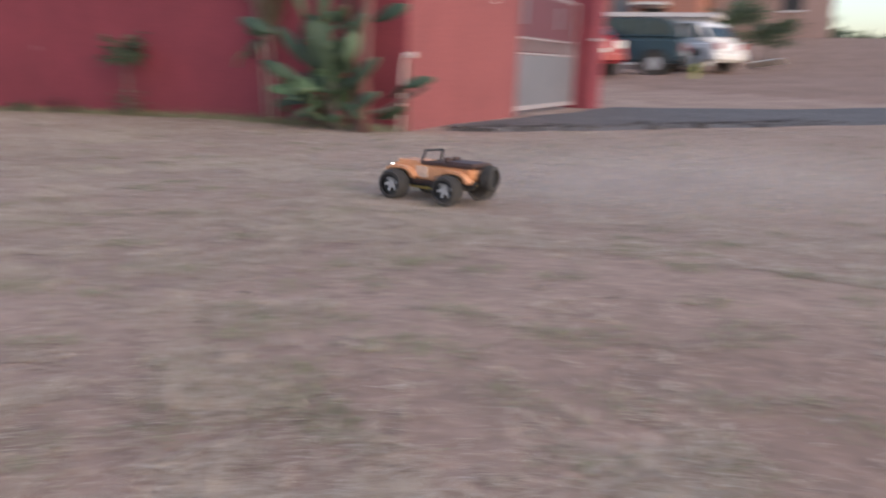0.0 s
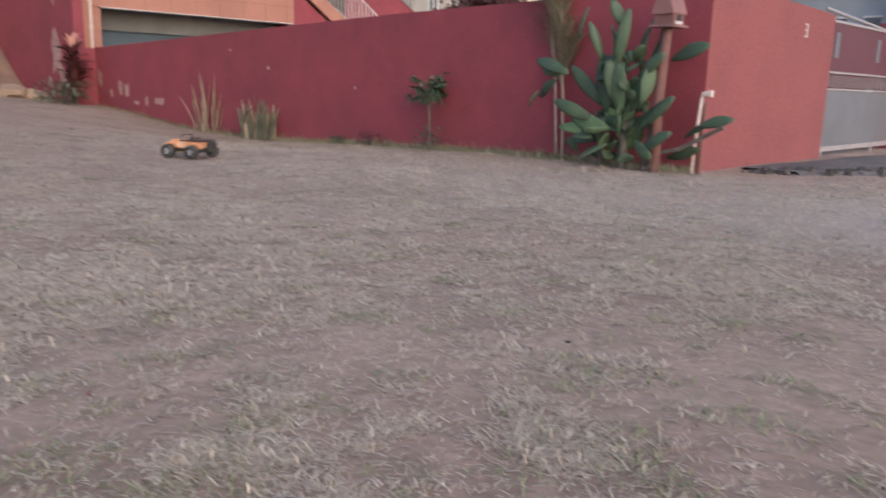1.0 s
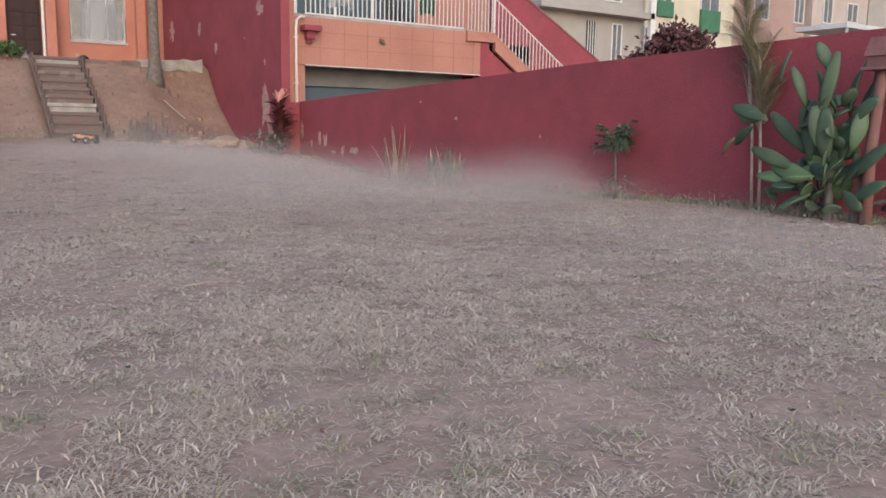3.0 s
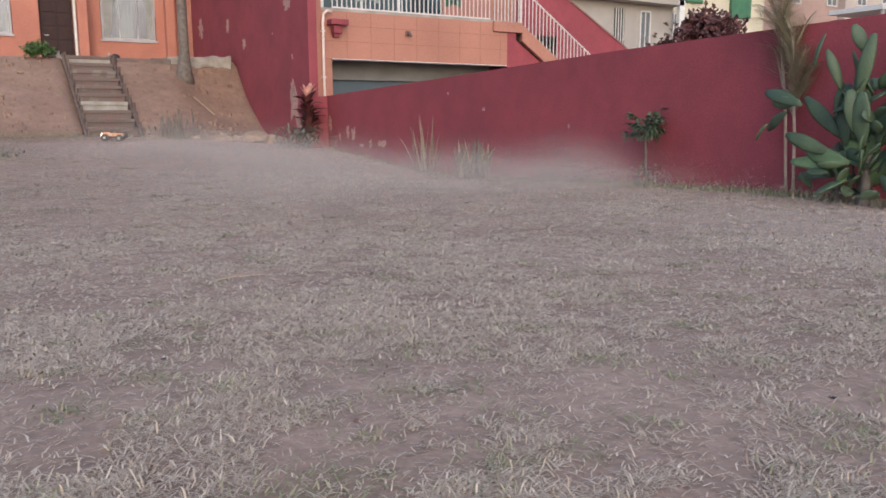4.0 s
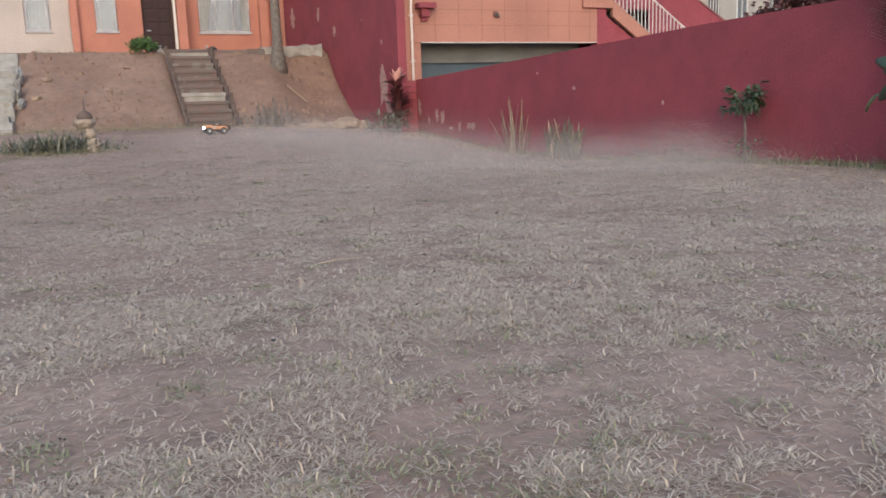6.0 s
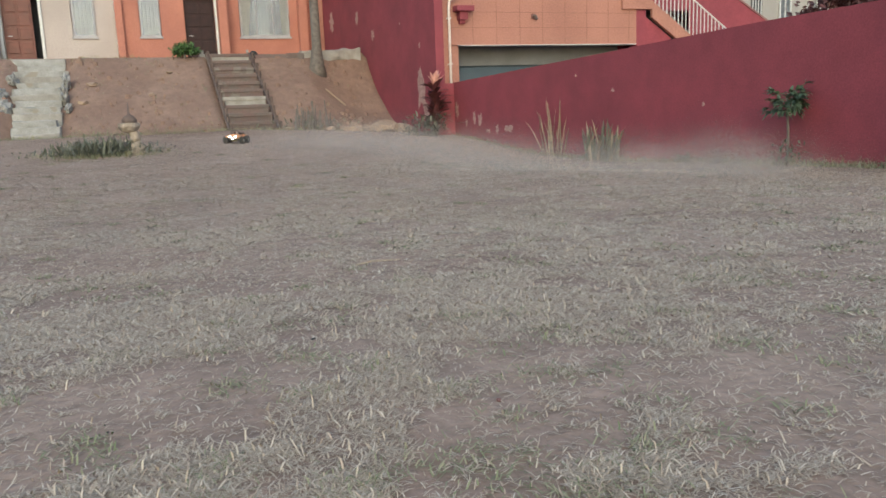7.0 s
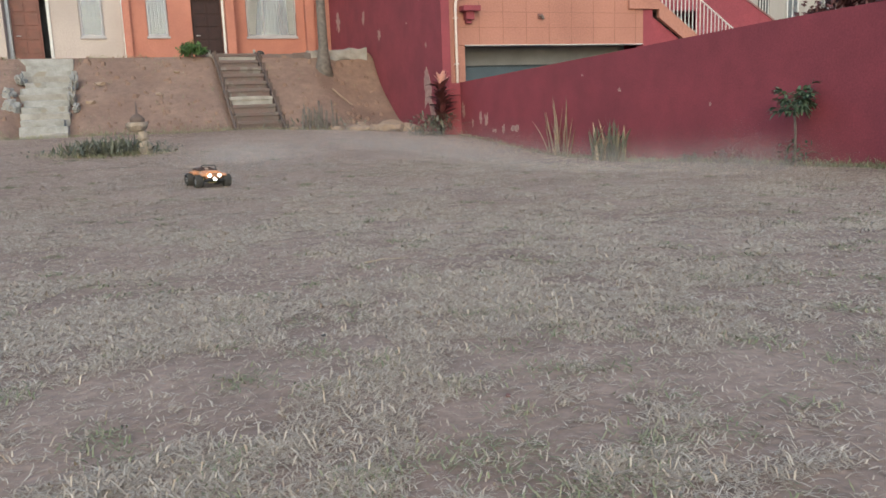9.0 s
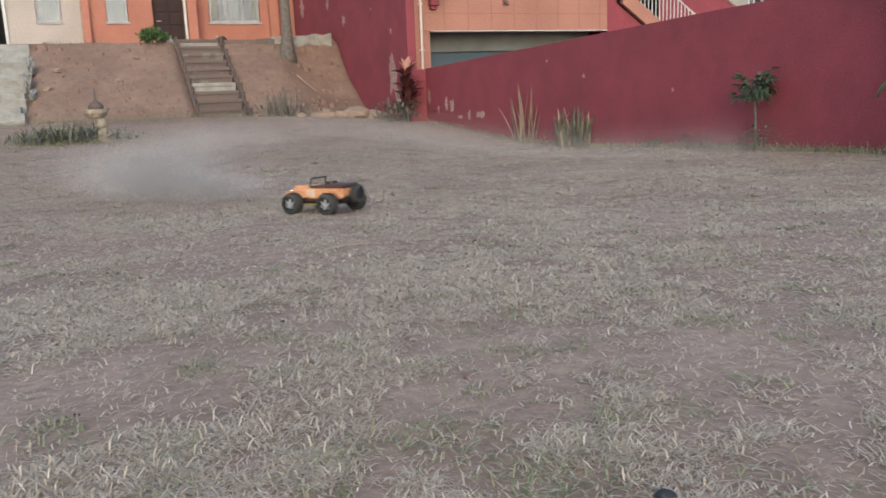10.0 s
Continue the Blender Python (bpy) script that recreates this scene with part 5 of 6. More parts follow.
        for v in bm.verts:
            v.co = Vector((v.co.x * 1.3, v.co.y, v.co.z * 0.55)) * (1 + 0.5 * noise.noise(v.co * (2.5 / s) + Vector((k * 3.1, 0, 0))))
        part("stone", bm, ROCK, rk)
        rk.matrix_basis = pose(x, y, zat(x, y) + s * 0.15, 0, 0, k * 50)


wall_plants()


def birdbath():
    t = thing("stone_birdbath", "weathered stone birdbath with a dark pot", "birdbath", pose(-0.17, 13.0, zat(-0.17, 13.0)))
    def worn_stone(bm, k):
        for v in bm.verts:
            v.co += Vector((1, 1, 0.6)) * (0.022 * noise.noise(v.co * 14 + Vector((k, 0, 0))))
        return bm
    part("pedestal", worn_stone(tube(bmesh.new(), [(0.07, 0, -0.05), (0.07, 0, 0.03), (0.065, 0, 0.09), (0.05, 0, 0.16), (0.04, 0, 0.19)], [0.12, 0.11, 0.10, 0.08, 0.06], 14), 1), STONE, t)
    part("neck", worn_stone(tube(bmesh.new(), [(0.035, 0, 0.18), (0.04, 0, 0.24), (0.03, 0, 0.3), (0.0, 0, 0.35)], [0.06, 0.085, 0.075, 0.06], 14), 2), STONE, t)
    part("bowl", worn_stone(tube(bmesh.new(), [(-0.03, 0, 0.33), (-0.03, 0, 0.36), (-0.03, 0, 0.42), (-0.03, 0, 0.47), (-0.03, 0, 0.475)], [0.06, 0.12, 0.155, 0.15, 0.11], 18), 3), STONE, t)
    part("pot", tube(bmesh.new(), [(-0.02, 0, 0.46), (-0.02, 0, 0.52), (-0.02, 0, 0.57), (-0.02, 0, 0.6), (-0.02, 0, 0.78)], [0.1, 0.11, 0.07, 0.02, 0.008], 10), LOG, t, smooth=True)


birdbath()


# ---- the toy car ----
def wheel_mesh(parent, name, x, y, z, side, r=0.06, w=0.074):
    bm = bmesh.new()
    prof = [(-w / 2, r * 0.72), (-w / 2, r * 0.9), (-w * 0.36, r), (w * 0.36, r), (w / 2, r * 0.9), (w / 2, r * 0.72)]
    n = 24
    rings = [[bm.verts.new((q * math.cos(2 * math.pi * k / n), a, q * math.sin(2 * math.pi * k / n))) for k in range(n)] for a, q in prof]
    for a, b in zip(rings, rings[1:]):
        for k in range(n):
            bm.faces.new((a[k], b[k], b[(k + 1) % n], a[(k + 1) % n]))
    for k in range(n):
        t = 2 * math.pi * (k + 0.5) / n
        for s in (-1, 1):
            box(bm, r * 0.97, r * 1.06, s * w * 0.22 - w * 0.16, s * w * 0.22 + w * 0.16, -0.0035, 0.0035, m=Matrix.Rotation(t + s * 0.06, 4, "Y"))
    bm.normal_update()
    me = bpy.data.meshes.new(name)
    bm.to_mesh(me)
    bm.free()
    me.materials.append(TYRE)
    wh = new(name, me)
    wh.parent = parent
    wh.matrix_basis = pose(x, y, z)
    d = side
    rim = bmesh.new()
    tube(rim, [(0, -w * 0.3, 0), (0, w * 0.3, 0)], r * 0.74, 18)
    part("hub", rim, PLASTIC, wh)
    sp = bmesh.new()
    for k in range(5):
        box(sp, 0.006, r * 0.5, d * w * 0.33 - 0.004, d * w * 0.33 + 0.004, -0.006, 0.006, m=Matrix.Rotation(2 * math.pi * k / 5, 4, "Y"))
    tube(sp, [(0, d * w * 0.28, 0), (0, d * w * 0.36, 0)], 0.016, 10)
    part("rim_spokes", sp, RIM, wh)
    return wh


def toy_car():
    c = thing("toy_car", "orange radio-controlled open jeep with big dusty tyres", "toy car")
    wb, tr, r = 0.265, 0.142, 0.06
    # body tub, bonnet and flanks
    bm = prism(bmesh.new(), [(-0.195, 0.085), (0.16, 0.085), (0.19, 0.098), (0.195, 0.13), (0.18, 0.146), (0.055, 0.158), (0.03, 0.15), (-0.2, 0.15), (-0.21, 0.12)], "y", -0.085, 0.085)
    bmesh.ops.bevel(bm, geom=list(bm.edges), offset=0.007, segments=2, affect="EDGES")
    part("body", bm, RCORANGE, c)
    for s in (-1, 1):
        for x0, nm in ((wb / 2, "front_fender"), (-wb / 2, "rear_fender")):
            out = [(x0 - 0.085, 0.098), (x0 - 0.06, 0.125), (x0 - 0.03, 0.137), (x0 + 0.03, 0.137), (x0 + 0.06, 0.122), (x0 + 0.06, 0.113), (x0 + 0.03, 0.127), (x0 - 0.03, 0.127), (x0 - 0.055, 0.116), (x0 - 0.077, 0.09)]
            part(nm, prism(bmesh.new(), out, "y", min(s * 0.08, s * 0.128), max(s * 0.08, s * 0.128)), RCORANGE, c)
        part("side_sill", cube(-0.06, 0.07, min(s * 0.078, s * 0.1), max(s * 0.078, s * 0.1), 0.07, 0.084, 0.003), RCBROWN, c)
        part("side_decal", cube(0.005, 0.065, s * 0.0865 - 0.002, s * 0.0865 + 0.002, 0.095, 0.142), RCPALE, c, "pale printed decal")
        part("body_rail", cube(-0.2, 0.04, s * 0.082 - 0.006, s * 0.082 + 0.006, 0.149, 0.164, 0.003), RCBROWN, c)
    part("cockpit", cube(-0.07, 0.035, -0.068, 0.068, 0.142, 0.154), PLASTIC, c)
    part("load_cover", cube(-0.21, -0.075, -0.078, 0.078, 0.148, 0.172, 0.008), RCBROWN, c, "dark brown rear cover")
    for s in (-1, 1):
        st = part("seat", cube(-0.06, -0.015, s * 0.035 - 0.022, s * 0.035 + 0.022, 0.152, 0.165, 0.005), RCBROWN, c)
        part("seat_back", cube(-0.068, -0.052, s * 0.035 - 0.022, s * 0.035 + 0.022, 0.16, 0.185, 0.005), RCBROWN, st)
    part("bonnet", cube(0.06, 0.178, -0.058, 0.058, 0.146, 0.16, 0.006), RCORANGE, c)
    part("cargo_lump", cube(-0.05, -0.02, -0.015, 0.02, 0.16, 0.178, 0.006), RCPALE, c)
    # windscreen frame
    f = bmesh.new()
    pts = [(0.045, -0.075, 0.155), (0.03, -0.068, 0.207), (0.03, 0.068, 0.207), (0.045, 0.075, 0.155)]
    for a, b in zip(pts, pts[1:]):
        tube(f, [a, b], 0.005, 6)
    tube(f, [pts[0], pts[3]], 0.005, 6)
    part("windscreen_frame", f, PLASTIC, c)
    # front
    grille = part("grille", cube(0.188, 0.2, -0.06, 0.06, 0.095, 0.138, 0.003), PLASTIC, c)
    for k in range(6):
        part("grille_slot", cube(0.199, 0.204, -0.03 + k * 0.0115, -0.026 + k * 0.0115, 0.1, 0.132), RCORANGE, grille)
    for s in (-1, 1):
        part("headlight", tube(bmesh.new(), [(0.196, s * 0.047, 0.12), (0.21, s * 0.047, 0.12)], 0.016, 14), HEADLAMP, c, "lit round headlight")
    part("centre_light", tube(bmesh.new(), [(0.205, 0, 0.082), (0.222, 0, 0.082)], 0.014, 12), HEADLAMP, c, "lit lamp on the bumper")
    part("front_bumper", cube(0.19, 0.212, -0.1, 0.1, 0.07, 0.086, 0.005), PLASTIC, c)
    part("rear_bumper", cube(-0.225, -0.205, -0.09, 0.09, 0.08, 0.1, 0.004), PLASTIC, c)
    # chassis and axles
    part("chassis", cube(-0.16, 0.16, -0.045, 0.045, 0.05, 0.082, 0.008), PLASTIC, c)
    part("skid_plate", cube(0.0, 0.14, -0.04, 0.04, 0.04, 0.051, 0.004), YELLOW, c, "pale yellow skid plate")
    for x in (-wb / 2, wb / 2):
        part("axle", tube(bmesh.new(), [(x, -tr, r), (x, tr, r)], 0.011, 8), PLASTIC, c)
        for s in (-1, 1):
            part("shock_absorber", tube(bmesh.new(), [(x - 0.01, s * 0.09, r + 0.005), (x - 0.02, s * 0.07, 0.125)], 0.011, 8), YELLOW, c)
    sw = wheel_mesh(c, "spare_wheel", 0, 0, 0, -1, 0.05, 0.05)
    sw.matrix_basis = pose(-0.248, 0, 0.112, 0, 0, 90)
    part("spare_bracket", cube(-0.235, -0.205, -0.015, 0.015, 0.09, 0.13), PLASTIC, c)
    wheels = [wheel_mesh(c, "wheel", x, s * tr, r, s) for x in (wb / 2, -wb / 2) for s in (-1, 1)]
    return c, wheels, wb, tr, r


CAR, WHEELS, WHEELBASE, TRACK_HALF, WHEEL_R = toy_car()

# seconds, x, y, heading
DRIVE = [(0.0, 3.06, 1.46, 83), (0.1, 3.09, 2.00, 79), (0.2, 3.10, 2.46, 71), (0.3, 3.14, 2.85, 70), (0.4, 3.22, 3.30, 77), (0.5, 3.39, 3.78, 96), (0.6, 3.46, 4.4, 105), (0.8, 3.6, 5.7, 109), (1.0, 3.50, 7.0, 112),
         (1.2, 3.23, 8.2, 112), (1.4, 2.96, 9.45, 108), (1.6, 2.76, 10.7, 104), (1.8, 2.64, 12.0, 101), (2.0, 2.6, 13.4, 100), (2.2, 2.53, 14.8, 104), (2.5, 2.36, 16.3, 116), (2.7, 2.32, 16.75, 124), (3.4, 2.2, 16.98, 146),
         (4.0, 2.19, 17.0, 160), (4.3, 2.22, 16.9, 164), (4.7, 2.33, 16.75, 169), (5.0, 2.4, 16.62, 173), (5.3, 2.42, 16.6, 175), (5.6, 2.26, 16.2, 178), (6.0, 2.04, 15.7, 182), (6.2, 1.93, 15.35, 188), (6.8, 1.64, 14.6, 228),
         (7.3, 1.34, 14.1, 259), (7.7, 1.22, 13.55, 258), (8.1, 1.19, 12.4, 255), (8.5, 0.95, 10.75, 252), (8.7, 0.75, 9.82, 256), (8.9, 0.5, 8.91, 268), (9.0, 0.4, 8.45, 284), (9.1, 0.36, 7.9, 310), (9.2, 0.37, 7.45, 329),
         (9.3, 0.44, 7.04, 348), (9.4, 0.53, 6.68, 362), (9.5, 0.67, 6.36, 384), (9.6, 0.77, 6.06, 414), (9.7, 0.86, 5.72, 441), (9.8, 0.93, 5.39, 464), (9.9, 0.96, 5.08, 478), (10.0, 1.01, 4.82, 487)]


def drive_pose(x, y, h):
    a = radians(h)
    fx, fy = math.cos(a), math.sin(a)
    zf, zb = float(lawn(x + 0.14 * fx, y + 0.14 * fy)), float(lawn(x - 0.14 * fx, y - 0.14 * fy))
    zl, zr = float(lawn(x - 0.13 * fy, y + 0.13 * fx)), float(lawn(x + 0.13 * fy, y - 0.13 * fx))
    pitch = -math.degrees(math.atan2(zf - zb, 0.28))
    roll = math.degrees(math.atan2(zl - zr, 0.26))
    return pose(x, y, (zf + zb) / 2 + 0.006, roll, pitch, h)


# ---- dust ----
def dust_meshes():
    out = []
    for s in range(3):
        r = np.random.default_rng(50 + s)
        n = 26000
        lump = r.normal(0, 1, (9, 3)) * np.array([0.45, 0.45, 0.3])
        c = lump[r.integers(9, size=n)] + r.normal(0, 0.62, (n, 3)) * np.array([1, 1, 0.9])
        a, b = r.normal(0, 1, (n, 3)), r.normal(0, 1, (n, 3))
        a /= np.linalg.norm(a, axis=1)[:, None]
        b -= a * (a * b).sum(1)[:, None]
        b /= np.linalg.norm(b, axis=1)[:, None]
        out.append((c, a, b))
    return out


DUST_SEEDS = dust_meshes()


def dust_cloud(k, size, share, fleck):
    """A drifting puff of fine flecks. size: half lengths in metres."""
    c, a, b = DUST_SEEDS[k % 3]
    n = int(len(c) * share)
    p = c[:n] * np.array(size)
    q = fleck
    tri = np.stack([p + a[:n] * q, p - a[:n] * q * 0.5 + b[:n] * q * 0.87, p - a[:n] * q * 0.5 - b[:n] * q * 0.87], 1).reshape(-1, 3)
    me = bpy.data.meshes.new("dust_cloud")
    me.vertices.add(3 * n)
    me.vertices.foreach_set("co", tri.astype(np.float32).ravel())
    me.loops.add(3 * n)
    me.loops.foreach_set("vertex_index", np.arange(3 * n, dtype=np.int32))
    me.polygons.add(n)
    me.polygons.foreach_set("loop_start", np.arange(0, 3 * n, 3, dtype=np.int32))
    me.polygons.foreach_set("loop_total", np.full(n, 3, dtype=np.int32))
    me.update()
    me.materials.append(DUST)
    ob = new("dust_cloud", me)
    ob.visible_shadow = True
    return tagged(ob, "pale thin dust hanging over the dry lawn", "dust", group="dust raised by the toy car", kind="stuff")


# start time, x, y, rise, half size, share, drift per second
PUFFS = [(-0.6, 3.7, 0.95, 0.08, (0.35, 0.35, 0.07), 0.5, (0.1, 0.0)), (-0.8, 4.0, 0.55, 0.1, (0.45, 0.4, 0.08), 0.6, (0.1, 0.0)), (-1.0, 4.5, 0.4, 0.12, (0.55, 0.5, 0.09), 0.6, (0.1, 0.0)), (-1.2, 5.0, 0.1, 0.12, (0.6, 0.6, 0.1), 0.6, (0.1, 0.0)),
         (1.0, 4.6, 6.3, 0.2, (0.45, 0.4, 0.12), 0.7, (0.45, 0.08)), (1.15, 4.9, 6.9, 0.3, (0.3, 0.35, 0.22), 0.5, (0.5, 0.08)), (1.3, 5.3, 7.3, 0.42, (0.25, 0.3, 0.26), 0.35, (0.4, 0.12)),
         (1.0, 3.2, 6.9, 0.07, (0.9, 0.9, 0.06), 1.0, (0.06, 0.0)), (1.25, 2.8, 8.4, 0.08, (1.0, 1.0, 0.07), 1.0, (0.06, 0.0)), (1.5, 2.7, 10.0, 0.08, (1.1, 1.1, 0.07), 1.0, (0.06, 0.0)), (1.75, 2.5, 11.8, 0.08, (1.1, 1.1, 0.08), 1.0, (0.06, 0.0)), (2.05, 2.4, 13.6, 0.09, (1.1, 1.1, 0.08), 1.0, (0.06, 0.0)),
         (-3.0, 4.6, 1.4, 0.10, (0.7, 0.7, 0.10), 0.35, (0.12, 0.05)), (-3.0, 5.2, 2.0, 0.12, (0.8, 0.7, 0.12), 0.3, (0.12, 0.02)), (-2.5, 6.0, 0.9, 0.12, (0.9, 0.7, 0.12), 0.5, (0.1, 0.0)),
         (-2.5, 4.0, 1.5, 0.08, (0.5, 0.5, 0.08), 0.35, (0.15, 0.05)), (0.15, 3.6, 2.2, 0.10, (0.5, 0.6, 0.09), 0.3, (0.18, 0.05)), (0.35, 3.7, 3.1, 0.10, (0.5, 0.6, 0.09), 0.25, (0.22, 0.08)),
         (0.55, 3.8, 4.2, 0.14, (0.6, 0.7, 0.14), 0.2, (0.3, 0.1)), (0.75, 3.8, 5.3, 0.15, (0.6, 0.7, 0.13), 0.25, (0.5, 0.1)), (0.95, 3.8, 6.5, 0.2, (0.6, 0.7, 0.17), 0.4, (0.75, 0.08)),
         (1.15, 3.6, 7.7, 0.22, (0.6, 0.8, 0.18), 0.8, (0.7, 0.05)), (1.35, 3.3, 9.0, 0.2, (0.6, 0.8, 0.17), 0.9, (0.55, 0.05)), (1.55, 3.1, 10.3, 0.2, (0.6, 0.9, 0.17), 0.9, (0.45, 0.03)),
         (1.75, 2.9, 11.6, 0.2, (0.6, 0.9, 0.17), 1.0, (0.4, 0.03)), (1.95, 2.8, 12.9, 0.2, (0.6, 0.9, 0.18), 1.0, (0.36, 0.0)), (2.15, 2.7, 14.2, 0.22, (0.8, 0.9, 0.24), 0.7, (0.34, 0.0)), (2.35, 2.6, 15.4, 0.2, (0.8, 0.8, 0.24), 0.55, (0.34, -0.02)), (1.25, 3.9, 8.0, 0.18, (0.9, 1.1, 0.13), 0.9, (0.5, -0.05)), (1.8, 3.3, 11.0, 0.2, (1.0, 1.3, 0.2), 0.8, (0.4, -0.1)), (1.5, 4.7, 8.6, 0.36, (0.4, 0.5, 0.26), 0.5, (0.45, 0.05)), (1.4, 4.6, 7.4, 0.26, (0.4, 0.5, 0.2), 0.5, (0.5, 0.05)), (2.2, 3.0, 13.6, 0.2, (1.1, 1.2, 0.2), 0.7, (0.4, -0.1)),
         (8.35, 1.3, 11.2, 0.16, (0.5, 0.6, 0.12), 0.5, (0.35, 0.05)), (8.65, 0.9, 10.0, 0.2, (0.5, 0.6, 0.15), 0.6, (0.3, 0.1)), (8.85, 0.6, 9.1, 0.22, (0.5, 0.5, 0.17), 0.6, (0.1, 0.0)), (9.0, 0.35, 8.4, 0.22, (0.45, 0.4, 0.17), 0.7, (-0.05, -0.1)),
         (9.1, 0.2, 7.6, 0.2, (0.4, 0.4, 0.15), 0.8, (-0.15, -0.1)), (9.2, 0.15, 7.0, 0.18, (0.38, 0.36, 0.14), 0.8, (-0.1, -0.1)), (9.3, 0.25, 6.6, 0.15, (0.34, 0.3, 0.12), 0.7, (-0.1, -0.1)), (9.45, 0.35, 6.3, 0.13, (0.3, 0.28, 0.1), 0.7, (-0.1, -0.1)), (9.6, 0.6, 6.0, 0.11, (0.22, 0.22, 0.08), 0.5, (-0.1, -0.05))]
CLOUDS = [(dust_cloud(i, (p[4][0] * (1.5 if p[0] < 8 else 1.1), p[4][1] * (1.3 if p[0] < 8 else 1.0), p[4][2]), p[5], 0.0075), p) for i, p in enumerate(PUFFS)]


# ---- dry grass ----
def blades(name, xy, heads, length, lean, width, mat, label, curl=0.25):
    """Single bent blades rooted at xy, each a narrow folded strip."""
    n = len(xy)
    z = ground_height(xy[:, 0], xy[:, 1])
    root = np.column_stack([xy, z + 0.001])
    flat = np.column_stack([np.cos(heads), np.sin(heads), np.zeros(n)])
    side = np.column_stack([-np.sin(heads), np.cos(heads), np.zeros(n)])
    up = np.array([0, 0, 1.0])
    rise, run = np.sin(lean)[:, None], np.cos(lean)[:, None]
    L = length[:, None]
    w = width[:, None] * 0.5
    bend = rng.normal(0, curl, n)[:, None] * side
    mid = root + L * 0.55 * (run * flat + rise * up) + L * 0.12 * bend
    tip = root + L * (run * flat * 1.0 + up * rise * 0.72) + L * 0.45 * bend
    mid[:, 2] = np.maximum(mid[:, 2], root[:, 2] + 0.004)
    tip[:, 2] = np.maximum(tip[:, 2], root[:, 2] + 0.003)
    V = np.stack([root - side * w, root + side * w, mid - side * w * 0.9, mid + side * w * 0.9, tip], 1).reshape(-1, 3)
    me = bpy.data.meshes.new(name)
    b = np.arange(n)[:, None] * 5
    loops = np.concatenate([b + 0, b + 1, b + 3, b + 2, b + 2, b + 3, b + 4], 1).astype(np.int32)
    me.vertices.add(5 * n)
    me.vertices.foreach_set("co", V.astype(np.float32).ravel())
    me.loops.add(7 * n)
    me.loops.foreach_set("vertex_index", loops.ravel())
    me.polygons.add(2 * n)
    me.polygons.foreach_set("loop_start", np.stack([np.arange(n) * 7, np.arange(n) * 7 + 4], 1).astype(np.int32).ravel())
    me.polygons.foreach_set("loop_total", np.tile(np.array([4, 3], np.int32), n))
    me.update()
    me.materials.append(mat)
    return tagged(new(name, me), label, "grass", kind="stuff")


def patchiness(x, y, s=1.0):
    v = np.sin(1.9 * s * x + 1.3 * np.sin(1.1 * s * y)) * np.sin(1.7 * s * y + 1.7 * np.sin(0.9 * s * x + 1))
    v = v + 0.6 * np.sin(4.3 * s * x + 2 * np.sin(3.1 * s * y)) * np.sin(3.9 * s * y + 1.5 * np.sin(4.7 * s * x))
    return np.clip(0.5 + 0.38 * v, 0, 1)


def scatter(n, r0, r1, power=2.0):
    """Points over the lawn, thinning with the distance from its near edge."""
    u = rng.random(n)
    k = 2 - power
    d = r0 * (r1 / r0) ** u if abs(k) < 0.05 else (r0 ** k + u * (r1 ** k - r0 ** k)) ** (1 / k)
    a = radians(-100) + rng.random(n) * radians(118)
    return np.column_stack([-np.sin(a) * d, np.cos(a) * d])


def worn(p):
    """Keeps fewer blades where the near lawn is worn bare."""
    x, y = p[:, 0], p[:, 1]
    return p[rng.random(len(p)) > 0.85 * smoothstep(x, 0.7, 1.3) * (1 - smoothstep(y, 0.5, 1.7))]


def on_lawn(p):
    return p[(p[:, 0] < WALL_X - 0.03) & (p[:, 1] < BANK_Y0 - 0.1) & (p[:, 0] > -8) | ((p[:, 1] < 2.9 - 0.62 * np.maximum(p[:, 0] - 7.4, 0)) & (p[:, 0] > 6))]


def cover(p, bare=0.46):
    """Share of the ground under grass: matted islands with bare soil between them."""
    x, y = p[:, 0], p[:, 1]
    v = 0.42 * value_noise(x, y, 0.34) + 0.33 * value_noise(x, y, 0.12, 1) + 0.25 * value_noise(x, y, 1.3, 2)
    return smoothstep(v, bare, bare + 0.13)


